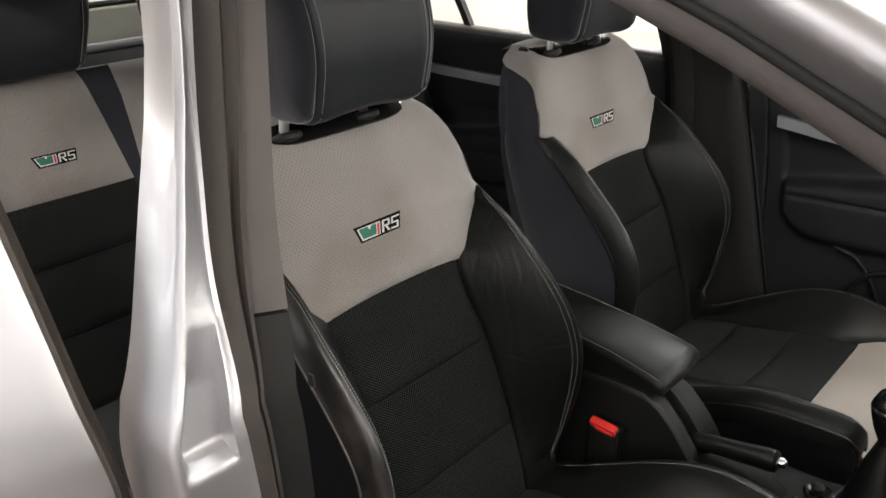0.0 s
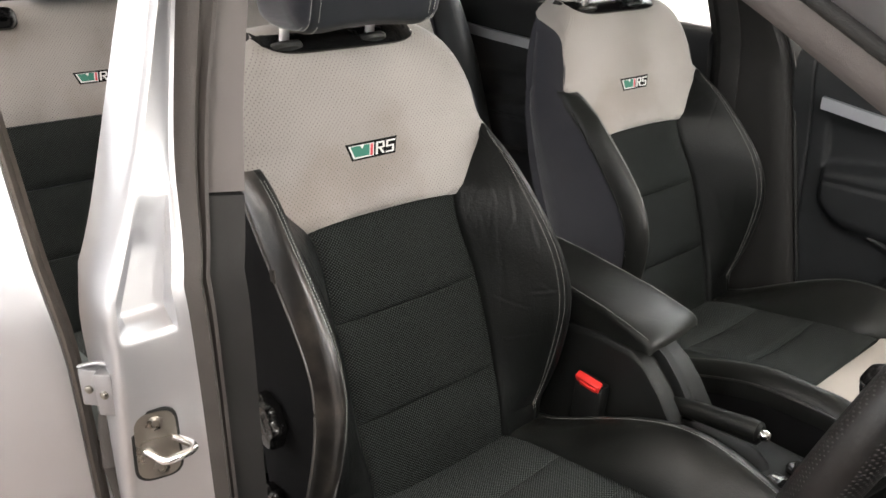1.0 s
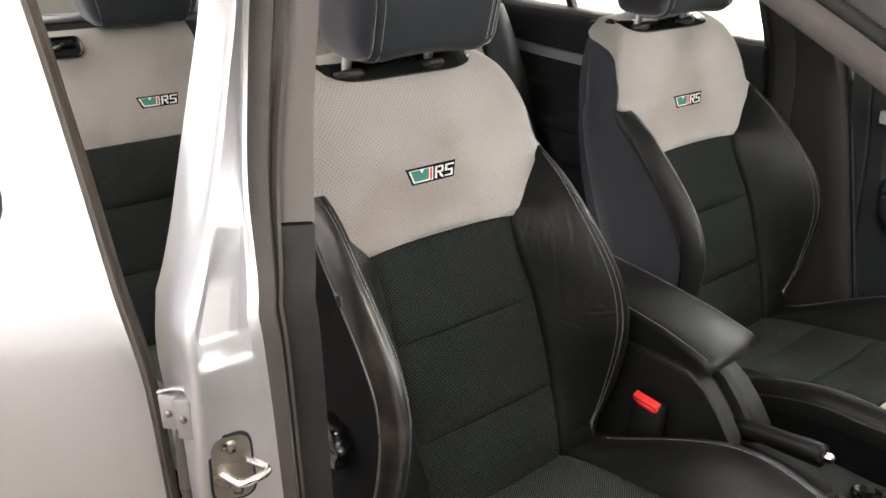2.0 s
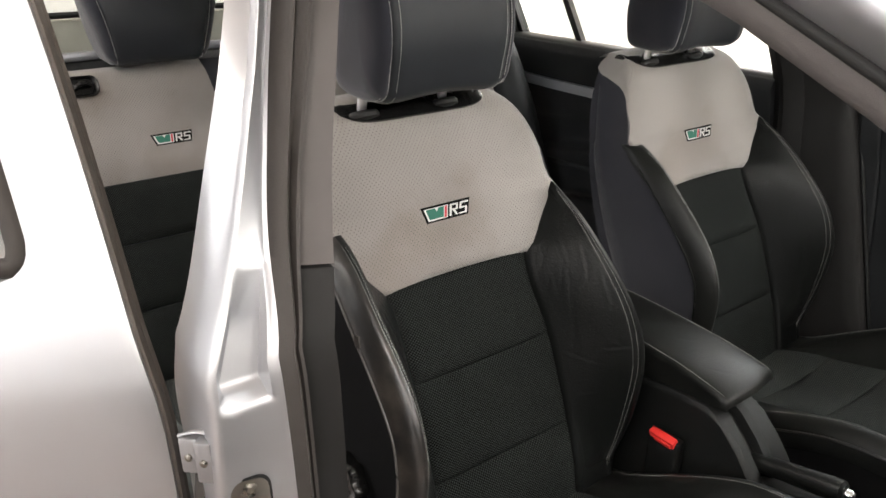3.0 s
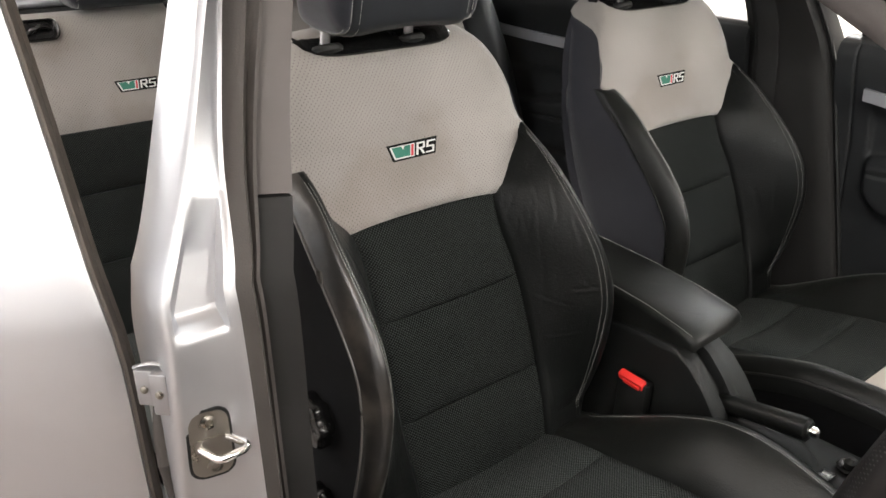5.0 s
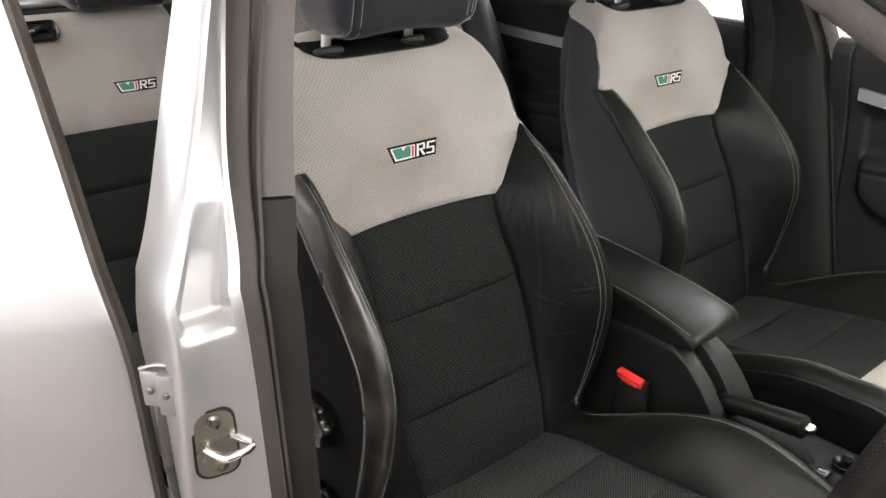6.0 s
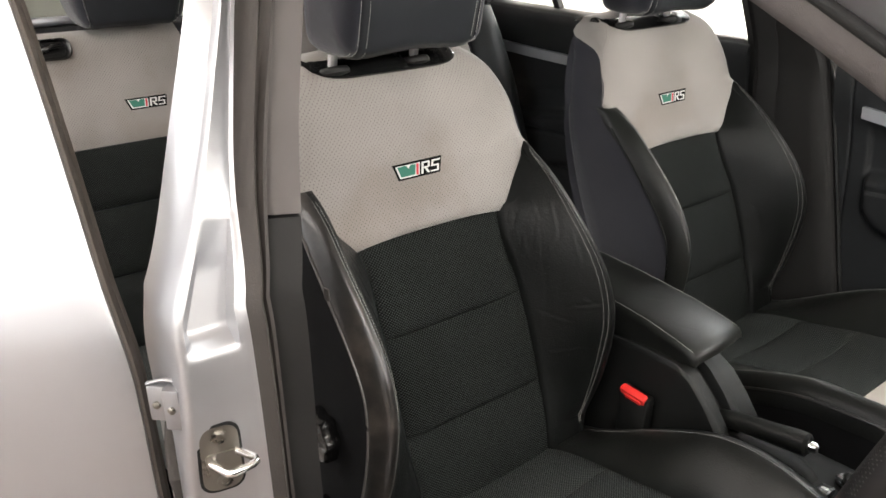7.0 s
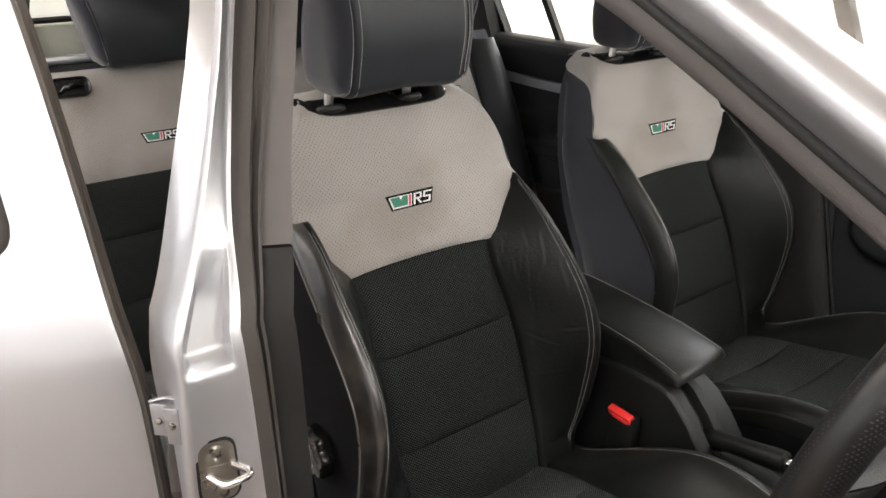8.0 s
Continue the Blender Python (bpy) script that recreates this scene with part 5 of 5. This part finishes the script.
for ry in (-0.060, 0.36, 0.78):
    def ring(y, grow):
        return [(x * 0.9 - 0.915, ry + 1.06 * (yy - HY) * (1 + 2.0 * (z - 1.2)), z) for x, yy, z in head_ring(y, grow)]
    hr = part("headrest", loft([ring(y, g) for y, g in ((-0.099, -0.006), (-0.097, -0.001), (-0.092, 0.002), (-0.04, 0.0), (0.04, 0.0), (0.092, 0.002), (0.097, -0.001), (0.099, -0.006))]), HEADLEATHER, bench, "black leather rear headrest", 70)
    for side in (-1, 1):
        part("headrest_side", loft([ring(side * y, g) for y, g in ((0.097, -0.012), (0.100, -0.002), (0.106, -0.002), (0.113, -0.008), (0.118, -0.018), (0.121, -0.034), (0.1215, -0.052))]), NAVY, hr, "dark suede side panel", 70)
        loop = ring(side * 0.1015, -0.0015)
        loop.append(loop[0])
        part("stitching", stitches(loop, [(p[0] + 0.95, side * 0.05, p[2] - 1.22) for p in loop]), THREAD, hr, "pale thread stitching", 0)
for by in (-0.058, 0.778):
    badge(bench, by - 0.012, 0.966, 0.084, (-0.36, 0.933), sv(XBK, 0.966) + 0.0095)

# ---- centre console ----
console = thing("centre_console", (0.3, MID, 0.24), "black centre console with leather armrest and handbrake", "console")
CONS = [(-0.10, 0.62), (0.10, 0.640), (0.20, 0.645), (0.262, 0.640), (0.290, 0.622), (0.318, 0.590), (0.340, 0.556), (0.352, 0.53)]
rows = []
for y, drop in ((0.288, 0.012), (0.2885, 0.004), (0.292, 0.0), (0.304, -0.002), (0.318, -0.003), (0.321, -0.012), (0.340, -0.012), (0.343, -0.003), (0.352, -0.002), (0.360, 0.0), (0.3625, 0.004), (0.366, -0.030), (0.43, -0.030)):
    rows.append([(x - (0.012 if drop < -0.01 else 0), y, z - max(drop, 0) - (0.010 if drop == -0.012 else 0.035 if drop < -0.02 else 0)) for x, z in CONS])
part("console_box", slab(rows, [[(-0.03 - 0.02 * j, 0, -(z - 0.26)) for j, (x, z) in enumerate(CONS)] for _ in rows]), PLASTIC, console, "black grained console box", 40)
part("console_tunnel", slab([[(x, y, z - 0.02 * ((y - MID) / 0.08) ** 4) for x, z in ((0.30, 0.520), (0.40, 0.515), (0.50, 0.512), (0.60, 0.520), (0.72, 0.54), (0.90, 0.58))] for y in np.linspace(0.278, 0.442, 9)], (0, 0, -0.24)), MATTE, console, "black lower console", 50)
LID = [(-0.10, 0.724), (0.0, 0.718), (0.08, 0.708), (0.14, 0.699), (0.20, 0.689), (0.25, 0.677), (0.270, 0.6715), (0.282, 0.6675), (0.287, 0.661), (0.288, 0.651)]


def lid_point(x, z, u):
    """A place on the armrest lid; its driver-side front corner reaches further down and forward."""
    nose = (1 - u) / 2 * max(0.0, min(1.0, (x - 0.16) / 0.12)) ** 1.6
    return (x + 0.008 * (1 - u * u) * max(0, x - 0.20) / 0.08 + 0.005 * nose, MID + 0.004 + u * 0.066, z - 0.006 * nose)


rows = []
for u in np.linspace(-1, 1, 23):
    rows.append([(lambda p: (p[0], p[1], p[2] - 0.0045 * abs(u) ** 14 + 0.004 * (1 - u * u)))(lid_point(x, z, u)) for x, z in LID])
lid = part("armrest_lid", slab(rows, [[(-0.014 * (j > 6), 0, -0.010 * (j < 8)) for j in range(len(LID))] for _ in rows]), SUPPLE, console, "black leather armrest lid", 60)
skirt, depth = [], []
for u in np.linspace(-0.985, 0.985, 13):
    top = [lid_point(min(x, 0.284), z, u) for x, z in LID[:9]]
    skirt.append([(x, y, z - 0.009) for x, y, z in top])
    depth.append([(-0.030 * max(0, x - 0.20) / 0.09, 0, -max(0.006, z - 0.009 - (0.637 - 0.02 * max(0, 0.1 - x)))) for x, y, z in top])
part("lid_base", slab(skirt, depth), SUPPLE, lid, "black leather armrest side", 50)
for v, dz in ((-0.93, -0.0015), (0.95, -0.0025)):
    line = [lid_point(x, z + 0.0012 + dz, v) for x, z in LID[:-2]]
    part("stitching", stitches(line, [(0, v * 0.5, 1)] * len(line), width=0.0005), THREAD, lid, "pale thread stitching", 0)
lever = part("handbrake_lever", tube([(0.30, 0.340, 0.548), (0.33, 0.340, 0.552), (0.37, 0.340, 0.558), (0.41, 0.340, 0.562), (0.445, 0.340, 0.566), (0.458, 0.340, 0.567), (0.462, 0.340, 0.567)], [0.0125, 0.0135, 0.0145, 0.0155, 0.0170, 0.0165, 0.012], 10, 1.1), SUPPLE, console, "black leather handbrake lever")
part("lever_button", lathe([(0.0, 0), (0.008, 0.0), (0.0085, 0.010), (0.006, 0.014), (0.0, 0.015)], pose(0.460, 0.340, 0.567, 0, 86, 0), 14), CHROME, lever, "chrome handbrake button")
part("lever_boot", lathe([(0.045, 0.0), (0.040, 0.012), (0.028, 0.02), (0.0, 0.022)], pose(0.37, 0.345, 0.512) @ Matrix.Diagonal((2.4, 0.8, 1, 1)), 20), MATTE, console, "black lever slot")
part("socket_ring", lathe([(0.012, -0.002), (0.020, 0.0), (0.021, 0.004), (0.018, 0.006), (0.014, 0.003), (0.0, 0.002)], pose(0.512, 0.372, 0.514), 20), GLOSS, console, "round power socket")
part("socket_cap", lathe([(0.0, 0), (0.010, 0.0), (0.010, 0.012), (0.004, 0.018), (0.0, 0.018)], pose(0.512, 0.372, 0.514), 14), PLASTIC, console)
switch = part("console_switch", block((0.020, 0.026, 0.010), (0.498, 0.325, 0.516), 0.002), GLOSS, console, "black console switch with pale mark")
part("switch_mark", block((0.010, 0.003, 0.002), (0.498, 0.325, 0.5215), 0.0004, 1), WHITETHREAD, switch)
gear = part("gear_gaiter", lathe([(0.060, 0.0), (0.058, 0.010), (0.050, 0.022), (0.046, 0.040), (0.036, 0.062), (0.030, 0.085), (0.020, 0.110), (0.014, 0.125)], pose(0.598, 0.362, 0.520), 18), LEATHER, console, "black leather gear gaiter")
part("gaiter_ring", lathe([(0.060, 0.0), (0.066, 0.002), (0.066, 0.010), (0.058, 0.012)], pose(0.598, 0.362, 0.517), 28), GLOSS, gear, "gloss black gaiter ring")
knob = part("gear_knob", lathe([(0.013, 0.0), (0.017, 0.012), (0.024, 0.030), (0.029, 0.052), (0.029, 0.066), (0.022, 0.080), (0.010, 0.086), (0.0, 0.087)], pose(0.600, 0.362, 0.640), 24), GLOSS, gear, "gloss black gear knob")
part("knob_ring", lathe([(0.0285, 0.0), (0.0300, 0.002), (0.0300, 0.005), (0.0285, 0.007)], pose(0.600, 0.362, 0.698), 28), CHROME, gear, "chrome ring on the gear knob")

# ---- steering wheel ----
wheel = thing("steering_wheel", (0.755, SY + 0.006, 0.92), "black leather steering wheel with perforated grips", "steering wheel")
WM = pose(0.755, SY + 0.006, 0.92, 0, 22 - 90, 0)       # the wheel turns about its own z
RIM_R = 0.184


def rim_part(a0, a1, r, mat, label):
    rings = []
    for a in np.linspace(a0, a1, 28):
        c, s = math.cos(radians(a)), math.sin(radians(a))
        rings.append([WM @ Vector(((RIM_R + r * 1.05 * math.cos(t)) * c, (RIM_R + r * 1.05 * math.cos(t)) * s, r * math.sin(t))) for t in (2 * math.pi * k / 14 for k in range(14))])
    return part("rim", loft(rings), mat, wheel, label, 60)


PERF = dotted(material("perforated_black_leather", (0.0070, 0.0066, 0.0066), 0.36, spec=0.34, grain=("noise", 1500), bump=0.12, vary=0.2, vary_scale=14), "yz", 0.0042, 0.15, (0.045, 0.042, 0.042), 0.0002)
rim_part(-135, -45, 0.0205, PERF, "perforated black leather grip")
rim_part(45, 135, 0.0185, PERF, "perforated black leather grip")
rim_part(-45, 45, 0.0170, LEATHER, "smooth black leather rim")
rim_part(135, 225, 0.0170, LEATHER, "smooth black leather rim")
part("hub", lathe([(0.0, -0.05), (0.060, -0.05), (0.075, -0.02), (0.072, 0.0), (0.055, 0.012), (0.0, 0.016)], WM, 28), PLASTIC, wheel, "black airbag cover")
for a in (-90, 90, 180):
    c, s = math.cos(radians(a)), math.sin(radians(a))
    part("spoke", tube([WM @ Vector((r * c, r * s, h)) for r, h in ((0.05, -0.02), (0.10, -0.016), (0.15, -0.008), (0.18, 0.0))], [0.03, 0.024, 0.02, 0.018], 10, 0.45), PLASTIC, wheel, "black spoke")
part("steering_column", tube([WM @ Vector((0, 0, -0.04)), WM @ Vector((0, 0, -0.15)), WM @ Vector((0, 0, -0.32))], [0.035, 0.05, 0.06], 16), PLASTIC, wheel, "black steering column cover")
